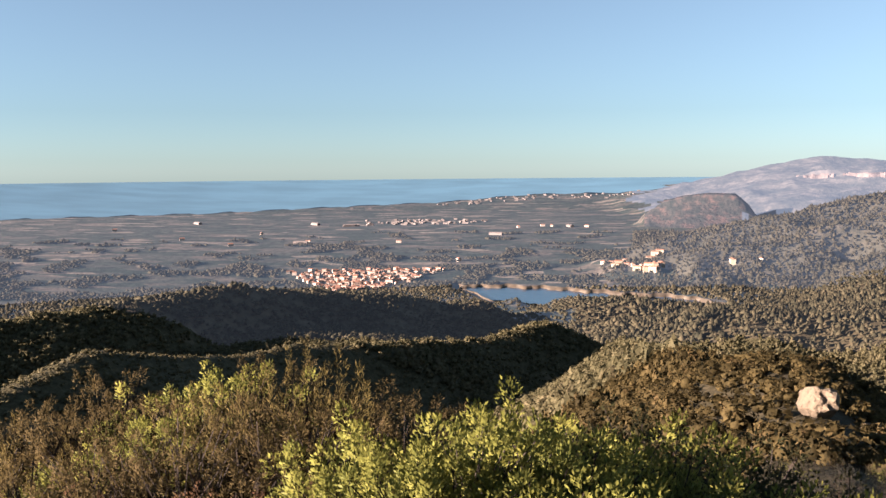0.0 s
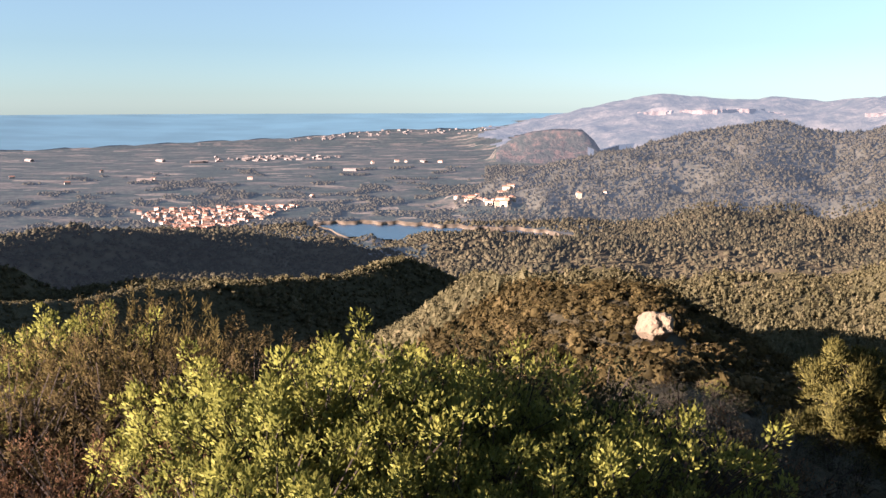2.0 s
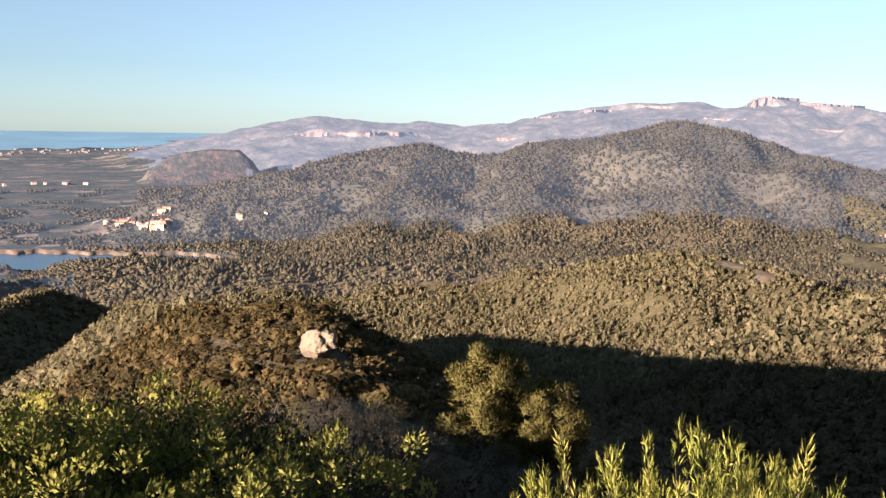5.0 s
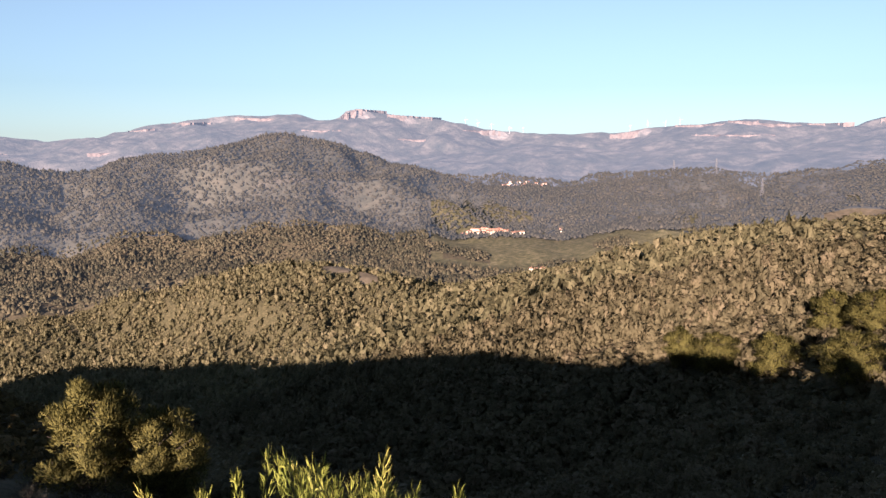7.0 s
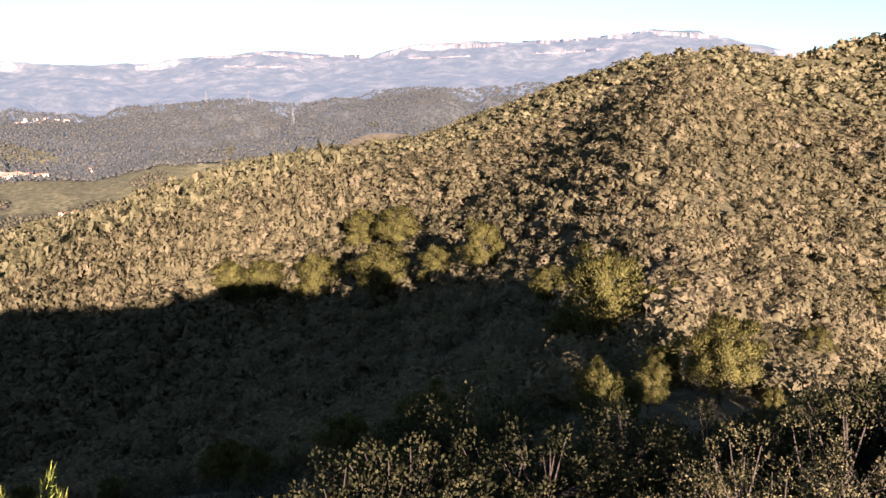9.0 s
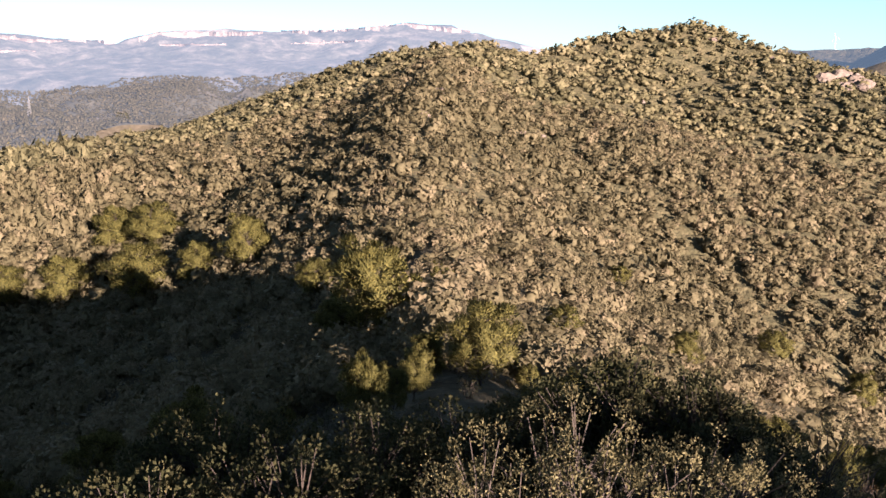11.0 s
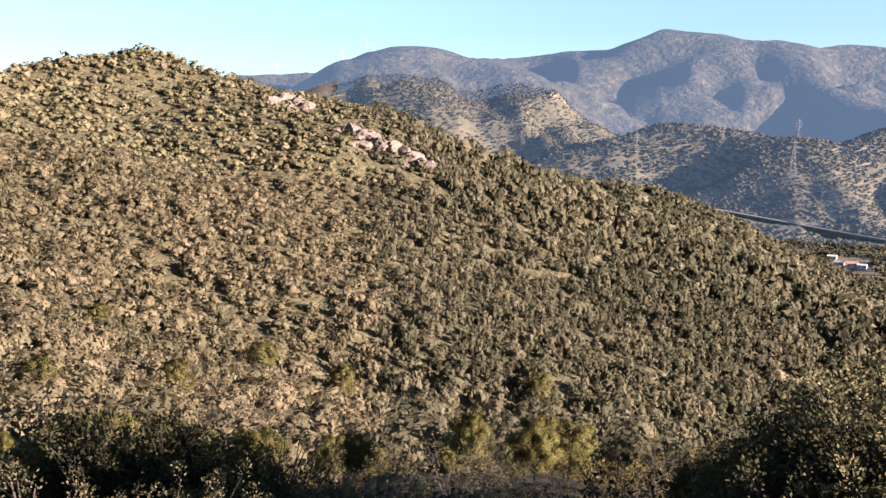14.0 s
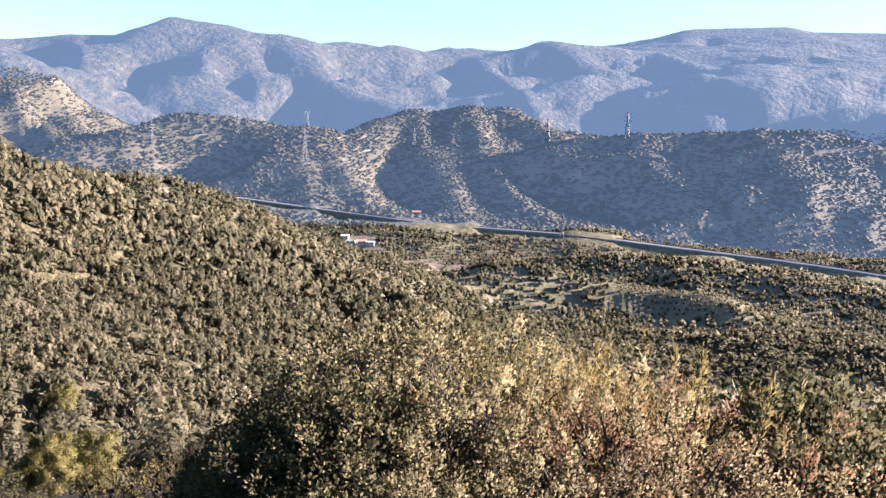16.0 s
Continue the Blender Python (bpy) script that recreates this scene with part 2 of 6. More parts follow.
# each ridge: slope of its flanks, rounding of its crest (m), cliff height (m), and its spine
HOME = at(0, 0, -1.75)
RIDGES = [
    (0.60, 5, 0, [HOME, at(20, 10, -5.0), at(26, 24, -9.2), at(25, 48, -14.6), at(22, 82, -17.6), spot(19.5, 160, -12.9), spot(17, 260, -12.9), spot(14.5, 380, -12.4), spot(12.8, 520, -11.8), spot(12, 640, -11.4)]),
    (0.52, 5, 0, [HOME, at(-20, 8, -3.3), at(-42, 20, -5.5), at(-62, 120, -20), at(-58, 260, -34), at(-42, 360, -58), at(-29.5, 430, -100)]),
    (0.60, 6, 0, [spot(-32, 420, -13.6), spot(-28, 440, -12.7), spot(-22.7, 500, -10.75), spot(-18, 545, -11.6), spot(-13.8, 600, -11.75), spot(-10.1, 660, -11.15),
                  spot(-5.2, 720, -11.55), spot(2.4, 850, -11.2), spot(6.6, 960, -10.15), spot(9.5, 1010, -11.5), spot(11, 1000, -14)]),
    (0.52, 14, 0, [spot(-50, 950, -8.6), spot(-27.6, 1000, -8.45), spot(-21.3, 1080, -8.25), spot(-14, 1200, -7.3), spot(-8.5, 1300, -7.9), spot(-2.5, 1380, -8.35), spot(2.4, 1430, -8.75), spot(5.1, 1450, -9.7)]),
    (0.22, 20, 0, [spot(4, 1480, -9.9), spot(7, 1490, -9.2), spot(10, 1500, -8.8), spot(13, 1500, -8.7), spot(15.4, 1480, -9.5)]),
    (0.30, 20, 0, [spot(11, 1180, -11.0), spot(13.4, 1200, -10.1), spot(19.1, 1180, -9.2), spot(24.5, 1150, -9.0), spot(32, 1120, -9.35), spot(35.3, 1150, -9.0), spot(41.4, 1080, -8.6),
                   spot(47, 1000, -7.95), spot(50.8, 950, -8.05), spot(54.5, 900, -8.95), spot(57.3, 890, -9.9)]),
    (0.33, 14, 0, [spot(59, 900, -9.6), spot(62.4, 900, -8.95), spot(68.4, 850, -7.95), spot(72.8, 780, -7.95), spot(77, 680, -7.4), spot(80.2, 580, -6.3), spot(85.3, 480, -4.3), spot(89.4, 450, -3.6),
                   spot(92.7, 430, -2.6), spot(96.1, 415, -1.65), spot(99.7, 400, 0.0), spot(102.6, 390, 1.1), spot(105.5, 385, 1.3)]),
    (0.50, 6, 0, [HOME, at(107, 10, -5.2), at(106, 24, -10.5), at(105, 50, -17), at(104, 95, -24), at(102, 150, -24.5), at(102, 230, -15.5), at(104, 330, 3.5), spot(105.5, 385, 1.3), spot(109.9, 400, 0.75),
                  spot(113.7, 425, 1.9), spot(116.6, 440, 2.35), spot(119.8, 450, 2.8)]),
    (0.40, 8, 0, [spot(119.8, 450, 2.8), spot(122.8, 440, 1.75), spot(125.3, 432, 0.75), spot(128.5, 425, -0.1), spot(130.3, 425, -1.2), spot(132.3, 428, -2.1), spot(135, 435, -3.1), spot(138, 450, -4.55),
                  spot(141.6, 480, -5.45), spot(145.4, 520, -5.65), spot(148.4, 560, -6.2), spot(151.4, 620, -7.0), spot(155.1, 700, -8.3), spot(159.6, 780, -9.5), spot(163, 820, -11.4)]),
    (0.50, 5, 0, [HOME, at(150, 5, -2.7), at(172, 9, -4.4), at(186, 22, -9.8), at(205, 70, -27), at(215, 200, -58), at(212, 420, -120)]),
    # an unseen hump, added behind the camera to shade the brink bushes
    (1.4, 1.2, 0, [at(238, 4.8, -0.3), at(250, 5.5, -0.2), at(262, 9, -1.0)]),
    (0.50, 5, 0, [HOME, at(255, 40, -5.0), at(262, 150, -16), at(270, 500, -70), at(280, 1200, -170)]),
    # the wooded knoll in the valley behind the summit
    (0.52, 12, 0, [spot(165.5, 690, -13.8), spot(168, 690, -12.6), spot(171.6, 700, -12.05), spot(176.6, 720, -11.5), spot(180.4, 720, -12.2), spot(184, 720, -12.6), spot(188.4, 700, -13.1), spot(193, 640, -15.6)]),
    (0.30, 14, 0, [spot(177.7, 830, -11.3), spot(181.8, 840, -10.75), spot(185.4, 840, -10.9), spot(189, 830, -11.15), spot(192.4, 830, -11.2), spot(198, 820, -11.6), spot(206, 800, -12)]),
    # hills beyond the highway
    (0.52, 14, 0, [spot(147, 1500, -3.7), spot(150.8, 1560, -2.55), spot(153.6, 1600, -1.85), spot(156.7, 1580, -2.35), spot(160.6, 1540, -2.85), spot(163.6, 1520, -3.3), spot(167.3, 1700, -1.65), spot(170.3, 1720, -1.2), spot(174, 1700, -1.3), spot(177, 1600, -2.7)]),
    (0.34, 15, 0, [spot(160.6, 1540, -2.85), spot(160.4, 1400, -4.6), spot(161.5, 1250, -6.9)]),
    (0.34, 15, 0, [spot(171, 1700, -1.3), spot(170, 1450, -4.5), spot(171, 1200, -7.8)]),
    (0.52, 14, 0, [spot(177, 1450, -3.6), spot(179.2, 1450, -2.9), spot(182.4, 1450, -2.6), spot(186.3, 1450, -2.5), spot(189.6, 1450, -2.05), spot(192.2, 1450, -2.15), spot(197, 1450, -3.0), spot(206, 1450, -4.2)]),
    (0.36, 15, 0, [spot(187, 1450, -2.5), spot(186, 1250, -6), spot(187, 1120, -8.8)]),
    (0.30, 20, 0, [spot(168, 2050, -1.3), spot(170.3, 2100, -1.4), spot(173.9, 2200, -0.3), spot(179, 2300, 0.85), spot(183, 2300, 0.2), spot(187, 2350, 1.1), spot(189.6, 2400, 1.8), spot(192.8, 2400, 1.5), spot(197, 2350, 1.05), spot(206, 2300, 0)]),
    (0.50, 8, 0, [spot(161.4, 1500, -3.1), spot(163, 1330, -5.5), spot(165.2, 1180, -8.3)]),
    (0.50, 8, 0, [spot(171.4, 1720, -1.0), spot(172.5, 1450, -4.2), spot(174, 1280, -6.4), spot(177.2, 1120, -8.8)]),
    (0.45, 8, 0, [spot(168, 1700, -1.6), spot(168.8, 1450, -4.6), spot(170.8, 1180, -8.2)]),
    (0.50, 8, 0, [spot(182.4, 1450, -2.7), spot(184, 1300, -5.0), spot(188.4, 1110, -8.7)]),
    (0.45, 8, 0, [spot(189.6, 1450, -2.1), spot(192, 1280, -4.6), spot(195.5, 1120, -8.6)]),
    (0.45, 15, 0, [spot(171.3, 2950, 2.0), spot(173.5, 2500, 0.6), spot(176, 2100, -0.8)]),
    (0.45, 15, 0, [spot(176.4, 2950, 3.1), spot(180, 2550, 1.2), spot(184, 2350, 0.3)]),
    (0.45, 15, 0, [spot(183.2, 2950, 2.45), spot(187, 2500, 1.2), spot(189.6, 2400, 1.8)]),
    (0.38, 20, 0, [spot(139, 2500, 2.3), spot(142.9, 2900, 2.2), spot(146, 2900, 2.55), spot(148.8, 2850, 2.8), spot(152.6, 2800, 3.8), spot(155.8, 2800, 3.5), spot(159.3, 2700, 2.95), spot(163.6, 2800, 2.65), spot(166.3, 2850, 2.75), spot(168.6, 2900, 1.8), spot(172, 2950, 2.1), spot(176, 2950, 3.1), spot(179.6, 2950, 2.8), spot(183.2, 2950, 2.45), spot(187, 2950, 1.3), spot(196, 2950, 0.6), spot(208, 2900, 0)]),
    (0.55, 12, 0, [spot(159.3, 2700, 2.95), spot(161.4, 2350, 0.55), spot(164.3, 2150, -0.65), spot(168, 1950, -1.4)]),
    (0.50, 12, 0, [spot(152.6, 2800, 3.8), spot(148.5, 2500, 1.5), spot(146.4, 2200, -1.0), spot(146.5, 1950, -3.4)]),
    (0.40, 20, 0, [spot(127, 2100, -0.4), spot(130.6, 2150, 1.3), spot(132.2, 2150, 2.1), spot(135.3, 2150, 3.0), spot(137.6, 2150, 2.95), spot(140.6, 2100, 2.4), spot(143.3, 1950, -0.3), spot(146.2, 1750, -2.2), spot(147, 1600, -3.7)]),
    (0.25, 25, 0, [spot(166, 4300, 1.5), spot(169.8, 4300, 2.45), spot(172.5, 4300, 2.3), spot(176, 4400, 2.2), spot(181.7, 4500, 2.85), spot(185.5, 4500, 3.7), spot(190.7, 4500, 3.8), spot(192, 4500, 3.5), spot(196.2, 4500, 3.4), spot(210, 4500, 2.8)]),
    (0.25, 25, 0, [spot(112, 4500, 0.6), spot(125.2, 4400, 1.2), spot(128, 4400, 1.15), spot(134, 4400, 1.4), spot(142, 4400, 2.2)]),
    # the wooded range before the limestone mountains
    (0.30, 20, 0, [spot(16, 2300, -4.6), spot(19.4, 2350, -3.5), spot(23.9, 2450, -2.45), spot(27.2, 2500, -1.7), spot(30.5, 2550, -1.15), spot(33.1, 2550, -1.8), spot(36, 2550, -1.6), spot(39.9, 2600, -0.7), spot(45, 2600, -0.35),
                   spot(47.5, 2600, 0.55), spot(49.6, 2600, -0.15), spot(53.5, 2600, -1.3), spot(57, 2550, -2.1), spot(60, 2500, -3.6)]),
    (0.30, 18, 0, [spot(30.5, 2550, -1.15), spot(29, 2150, -4.0), spot(27, 1850, -6.6)]),
    (0.30, 18, 0, [spot(39.9, 2600, -0.7), spot(38, 2150, -3.6), spot(37, 1750, -7.0)]),
    (0.30, 18, 0, [spot(47.5, 2600, 0.55), spot(49, 2200, -2.8), spot(48, 1750, -6.4)]),
    (0.28, 15, 0, [spot(53.5, 2600, -1.3), spot(56, 2200, -3.8), spot(57, 1850, -6.2)]),
    (0.8, 8, 26, [spot(13.2, 3300, -2.9), spot(14.5, 3350, -2.05), spot(15.5, 3350, -1.75), spot(17.1, 3350, -1.55), spot(18.8, 3350, -1.6), spot(19.6, 3350, -2.3)]),
    # limestone mountains on the skyline
    (0.22, 15, 0, [spot(12.5, 4700, -1.3), spot(14.6, 4700, -1.0), spot(18, 4700, -0.3), spot(21.3, 4700, 0.25), spot(23.8, 4700, 0.6), spot(26, 4700, 0.45), spot(27.2, 4700, 0.2), spot(30.1, 4750, 0.38), spot(33.4, 4750, 0.25), spot(36.8, 4700, 0.45)]),
    (0.22, 10, 32, [spot(21.5, 4100, -1.0), spot(23, 4100, -0.35), spot(25.5, 4100, -0.15), spot(27.5, 4100, -0.1), spot(30, 4100, -0.45), spot(33, 4100, -1.0), spot(36, 4000, -1.9)]),
    (0.22, 10, 34, [spot(33, 4600, -0.2), spot(36.8, 4600, 0.45), spot(40.1, 4550, 1.3), spot(44.8, 4500, 1.9), spot(48.4, 4500, 1.9), spot(51.2, 4450, 1.4), spot(55, 4450, 1.3), spot(58.6, 4350, 1.1),
                    spot(63.8, 4300, 0.75), spot(68.9, 4200, 0.65)]),
    (0.3, 8, 40, [spot(51.7, 4300, 2.1), spot(52.2, 4300, 2.22), spot(54.2, 4300, 2.15), spot(55.5, 4300, 1.85), spot(57.9, 4300, 1.7), spot(58.4, 4300, 1.35)]),
    (0.24, 10, 34, [spot(66, 4150, 0.55), spot(68.9, 4150, 0.65), spot(71.1, 4100, 1.0), spot(74.3, 4050, 1.3), spot(76.6, 4000, 1.5), spot(79.9, 4000, 1.33), spot(83.3, 4000, 1.2), spot(86.2, 4000, 1.9), spot(91.8, 4000, 2.1), spot(96.1, 4000, 2.1),
                    spot(101.5, 4000, 2.7), spot(104.3, 4000, 2.5), spot(108.3, 4000, 1.55), spot(116, 4000, 0.5)]),
    (0.16, 20, 0, [spot(64, 3700, 0.0), spot(72, 3500, -0.6), spot(80, 3400, -0.4), spot(88, 3400, 0.0), spot(98, 3400, 0.4), spot(110, 3300, 0.0)]),
    (0.16, 20, 0, [spot(72, 3500, -0.6), spot(71, 2900, -2.2), spot(70, 2400, -4.0)]),
    (0.16, 20, 0, [spot(88, 3400, 0.0), spot(86, 2700, -1.6), spot(84, 2100, -3.6)]),
]

# valley floors and the country behind: bearing, distance, height
FLOOR = [*((a, 4, -9) for a in range(0, 360, 45)), *((a, 30, -34) for a in range(0, 360, 45)), *((a, 100, -68) for a in range(22, 360, 60)), (0, 450, -172), (-14, 420, -160), (-10, 950, -205), (-25, 700, -180), (-20, 1500, -250), (0, 1600, -264), (10, 1700, -268), (55, 430, -172), (35, 500, -186), (74, 330, -135), (20, 800, -215), (88, 200, -70),
         (50, 1350, -226), (65, 1250, -222), (78, 1200, -205), (30, 1600, -236), (62, 1900, -214), (64, 1500, -227), (75, 2000, -190), (85, 1600, -190), (47, 2000, -236), (20, 1900, -250), (63, 2900, -140), (85, 2800, -150),
         (160, 820, -178), (150, 560, -150), (175, 900, -182), (190, 900, -182), (140, 300, -98), (165, 480, -140), (200, 560, -160), (125, 200, -62), (163, 1150, -170), (155, 1250, -160), (185, 1010, -181), (198, 950, -182), (110, 1000, -180), (120, 1600, -150),
         (160, 1800, -150), (180, 1800, -130), (200, 1800, -130), (152, 2250, -165), (156, 1900, -170), (185, 2700, -60), (140, 3500, 0), (180, 3700, 0), (110, 3000, -100), (225, 300, -80), (250, 300, -60), (300, 300, -80), (250, 1500, -170), (300, 1500, -230), (330, 900, -200),
         (250, 4000, -120), (300, 4000, -190), (215, 3000, -90)]
PLAIN_R = [0, 1500, 2000, 2500, 3000, 3500, 4000, 4250, 4500, 4930, 5200]
PLAIN_Z = [-262, -262, -260, -232, -215, -202, -188, -156, -122, -52, -20]
COAST_AZ = [-100, -27, -15, 0, 6, 13.5, 20]
COAST_R = [3900, 4000, 4030, 4250, 4470, 4520, 4700]


LAKE_Z = -262.0
LAKE_AZ = [1.0, 3.0, 5.0, 6.6, 8.0, 10.3, 12.0, 13.5, 15.7, 17.7, 19.0]
LAKE_NEAR = [1902, 1720, 1660, 1640, 1640, 1680, 1796, 1790, 1690, 1640, 1670]
LAKE_FAR = [1906, 1905, 1895, 1884, 1860, 1826, 1800, 1790, 1786, 1700, 1676]


def floor_height(x, y):
    az, v = np.arctan2(x, y), np.log(np.maximum(np.hypot(x, y), 1.0))
    num, den = 0, 0
    for a, r, z in FLOOR:
        da = (az - radians(a) + math.pi) % (2 * math.pi) - math.pi
        w = 1.0 / ((2.2 * da) ** 2 + (1.3 * (v - math.log(r))) ** 2 + 0.004) ** 1.7
        num, den = num + w * z, den + w
    z = num / den
    r, deg = np.hypot(x, y), np.degrees(az)
    p = np.interp(r, PLAIN_R, PLAIN_Z)
    k = np.clip((r - 1350) / 300, 0, 1) * np.clip((28 - deg) / 14, 0, 1) * np.clip((deg + 120) / 20, 0, 1)
    return z * (1 - k) + p * k


def height(x, y):
    x, y = np.asarray(x, float), np.asarray(y, float)
    r = np.hypot(x, y)
    z = floor_height(x, y)
    gully = np.minimum(0.045 * r, 68) * (0.35 - np.abs(fbm(x, y, 240, 3, 11)) * 2) * np.clip(r / 300 - 0.3, 0, 1) * (1 - 0.65 * np.clip((r - 2900) / 500, 0, 1))
    crest = np.full(x.shape, 1e9)
    for slope, round_, cliff, spine in RIDGES:
        best = np.full(x.shape, -1e9)
        near = np.full(x.shape, 1e9)
        for (ax, ay, az_), (bx, by, bz) in zip(spine[:-1], spine[1:]):
            dx, dy = bx - ax, by - ay
            t = np.clip(((x - ax) * dx + (y - ay) * dy) / (dx * dx + dy * dy + 1e-9), 0, 1)
            d = np.hypot(x - ax - t * dx, y - ay - t * dy)
            rr = np.minimum(round_, 0.05 * r + 1.2) if round_ < 10 else round_
            h = az_ + (bz - az_) * t - slope * (np.sqrt(d * d + rr * rr) - rr) + gully * np.minimum(d / (0.1 * r + 4), 1)
            if cliff:
                c = cliff * np.clip(0.42 + 2.2 * fbm(x, y, 280, 3, 51), 0.04, 1)
                h = h - c * np.clip((d - 12) / 10, 0, 1)
            best = np.maximum(best, h)
            near = np.minimum(near, d)
        k = 0.012 * r + 0.3
        e = np.clip(0.5 + 0.5 * (best - z) / k, 0, 1)
        z = z * (1 - e) + best * e + 0.5 * k * e * (1 - e)
        crest = np.minimum(crest, np.where(best >= z - k, near, 1e9))
    calm = np.clip(crest / (0.06 * r + 2), 0.15, 1)
    flat = np.clip((r - 1500) / 400, 0, 1) * np.clip((26 - np.degrees(np.arctan2(x, y))) / 8, 0, 1)
    z = z + calm * (1 - flat) * (np.minimum(0.02 * r, 16) * fbm(x, y, 130, 4, 3) + np.minimum(0.02 * r, 2.0) * fbm(x, y, 17, 3, 7)) + 0.25 * fbm(x, y, 2.2, 3, 5)
    z = z + np.clip((r - 3700) / 300, 0, 1) * (np.arctan2(x, y) > 0.2) * 20 * fbm(x, y, 120, 4, 17)
    # the sea bed and the reservoir's bed
    deg = np.degrees(np.arctan2(x, y))
    lo, hi = np.interp(deg, LAKE_AZ, LAKE_NEAR) - 50, np.interp(deg, LAKE_AZ, LAKE_FAR) + 50
    wet = np.clip((r - lo) / 30, 0, 1) * np.clip((hi - r) / 30, 0, 1) * ((deg > 0.6) & (deg < 19.4))
    z = z + (np.minimum(z, LAKE_Z - 4) - z) * wet
    z = z - 14 * np.clip((r - np.interp(deg, COAST_AZ, COAST_R)) / 25, 0, 1) * (np.abs(deg + 40) < 62)
    return z


# ---- fields and bare slopes: bearing, distance, half widths in degrees and metres ----
CLEARINGS = [(74.5, 790, 1.8, 35), (61.5, 2000, 2.6, 60), (64.5, 1510, 1.5, 45), (51, 940, 1.2, 26), (53, 905, 0.8, 20), (164.2, 950, 1.3, 40), (166, 815, 0.8, 25),
             (168.5, 870, 1.4, 30), (157.5, 620, 0.8, 16), (171, 860, 1.0, 25), (149, 545, 1.0, 16), (152, 520, 0.7, 14), (130, 1900, 1.6, 60), (84, 2000, 2.0, 80), (104, 900, 3, 60)]


def cleared(r, az):
    out = np.zeros(np.shape(r), bool)
    for a, q, w, d in CLEARINGS:
        out |= ((az - a) / w) ** 2 + ((r - q) / d) ** 2 < 1
    return out


def meadow(x, y, r, az):
    """Open grassland along the broad valley, and patches of it on the plain's edge."""
    return (az > 57) & (az < 84) & (r > 1200) & (r < 2250) & (fbm(x, y, 210, 3, 61) > 0.02)


AZ = np.radians(np.concatenate([np.arange(-32, 203, 0.4), np.arange(203, 328, 2.5)]))
RAD = np.concatenate([np.exp(np.linspace(math.log(0.8), math.log(3300), 250)), np.arange(3318, 4961, 18)])


def build_ground():
    na, nr = len(AZ), len(RAD)
    a, r = np.meshgrid(AZ, RAD, indexing="ij")
    x, y = r * np.sin(a), r * np.cos(a)
    z = height(x, y)
    co = np.stack([x, y, z], -1).reshape(-1, 3)
    i, j = np.meshgrid(np.arange(na), np.arange(nr - 1), indexing="ij")
    i2 = (i + 1) % na
    quads = np.stack([i * nr + j, i * nr + j + 1, i2 * nr + j + 1, i2 * nr + j], -1).reshape(-1, 4)[:, ::-1]
    co = np.vstack([co, [[0, 0, -1.75]]])
    tri = np.array([[(k + 1) % na * nr, k * nr, len(co) - 1] for k in range(na)])
    q = co[quads].mean(1)
    qr, qd = np.hypot(q[:, 0], q[:, 1]), (np.degrees(np.arctan2(q[:, 0], q[:, 1])) + 140) % 360 - 140
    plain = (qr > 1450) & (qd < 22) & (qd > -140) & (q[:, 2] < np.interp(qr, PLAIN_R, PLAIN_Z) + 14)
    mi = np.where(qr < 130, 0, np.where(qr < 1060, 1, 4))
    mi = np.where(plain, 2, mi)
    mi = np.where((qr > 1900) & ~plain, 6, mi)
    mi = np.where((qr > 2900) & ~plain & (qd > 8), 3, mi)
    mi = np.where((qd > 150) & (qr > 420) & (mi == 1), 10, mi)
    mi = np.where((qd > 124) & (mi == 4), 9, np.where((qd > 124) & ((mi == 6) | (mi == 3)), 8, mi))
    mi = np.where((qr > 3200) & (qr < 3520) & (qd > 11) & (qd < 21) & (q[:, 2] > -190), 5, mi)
    mi = np.where(cleared(qr, qd % 360) & ~plain, 7, mi)
    mi = np.where(meadow(q[:, 0], q[:, 1], qr, qd), 10, mi)
    made = []
    for name, pick, extra in (("ground", qr <= 1900, tri), ("backdrop", qr > 1900, tri[:0])):
        qs, ms = quads[pick], mi[pick]
        used = np.unique(np.concatenate([qs.ravel(), extra.ravel()]))
        index = np.zeros(len(co), int)
        index[used] = np.arange(len(used))
        loops = np.concatenate([index[qs].ravel(), index[extra].ravel()])
        me = bpy.data.meshes.new(name)
        me.vertices.add(len(used))
        me.vertices.foreach_set("co", co[used].ravel())
        me.loops.add(len(loops))
        me.loops.foreach_set("vertex_index", loops)
        me.polygons.add(len(qs) + len(extra))
        me.polygons.foreach_set("loop_start", np.concatenate([np.arange(len(qs)) * 4, len(qs) * 4 + np.arange(len(extra)) * 3]))
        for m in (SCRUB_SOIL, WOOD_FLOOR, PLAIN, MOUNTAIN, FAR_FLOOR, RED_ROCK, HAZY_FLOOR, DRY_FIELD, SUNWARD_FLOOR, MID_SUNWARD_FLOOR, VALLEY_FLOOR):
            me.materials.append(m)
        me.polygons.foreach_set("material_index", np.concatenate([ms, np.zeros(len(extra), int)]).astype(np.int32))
        me.polygons.foreach_set("use_smooth", np.ones(len(me.polygons), bool))
        me.update(calc_edges=True)
        me.validate()
        made.append(new(name, me))
    tagged(made[0], "scrubby hills and wooded valleys round the summit", "ground", kind="structure")
    tagged(made[1], "hazy farm plain and distant mountain ranges", "backdrop", kind="structure")
    return made[0], z


ground, GRID_Z = build_ground()


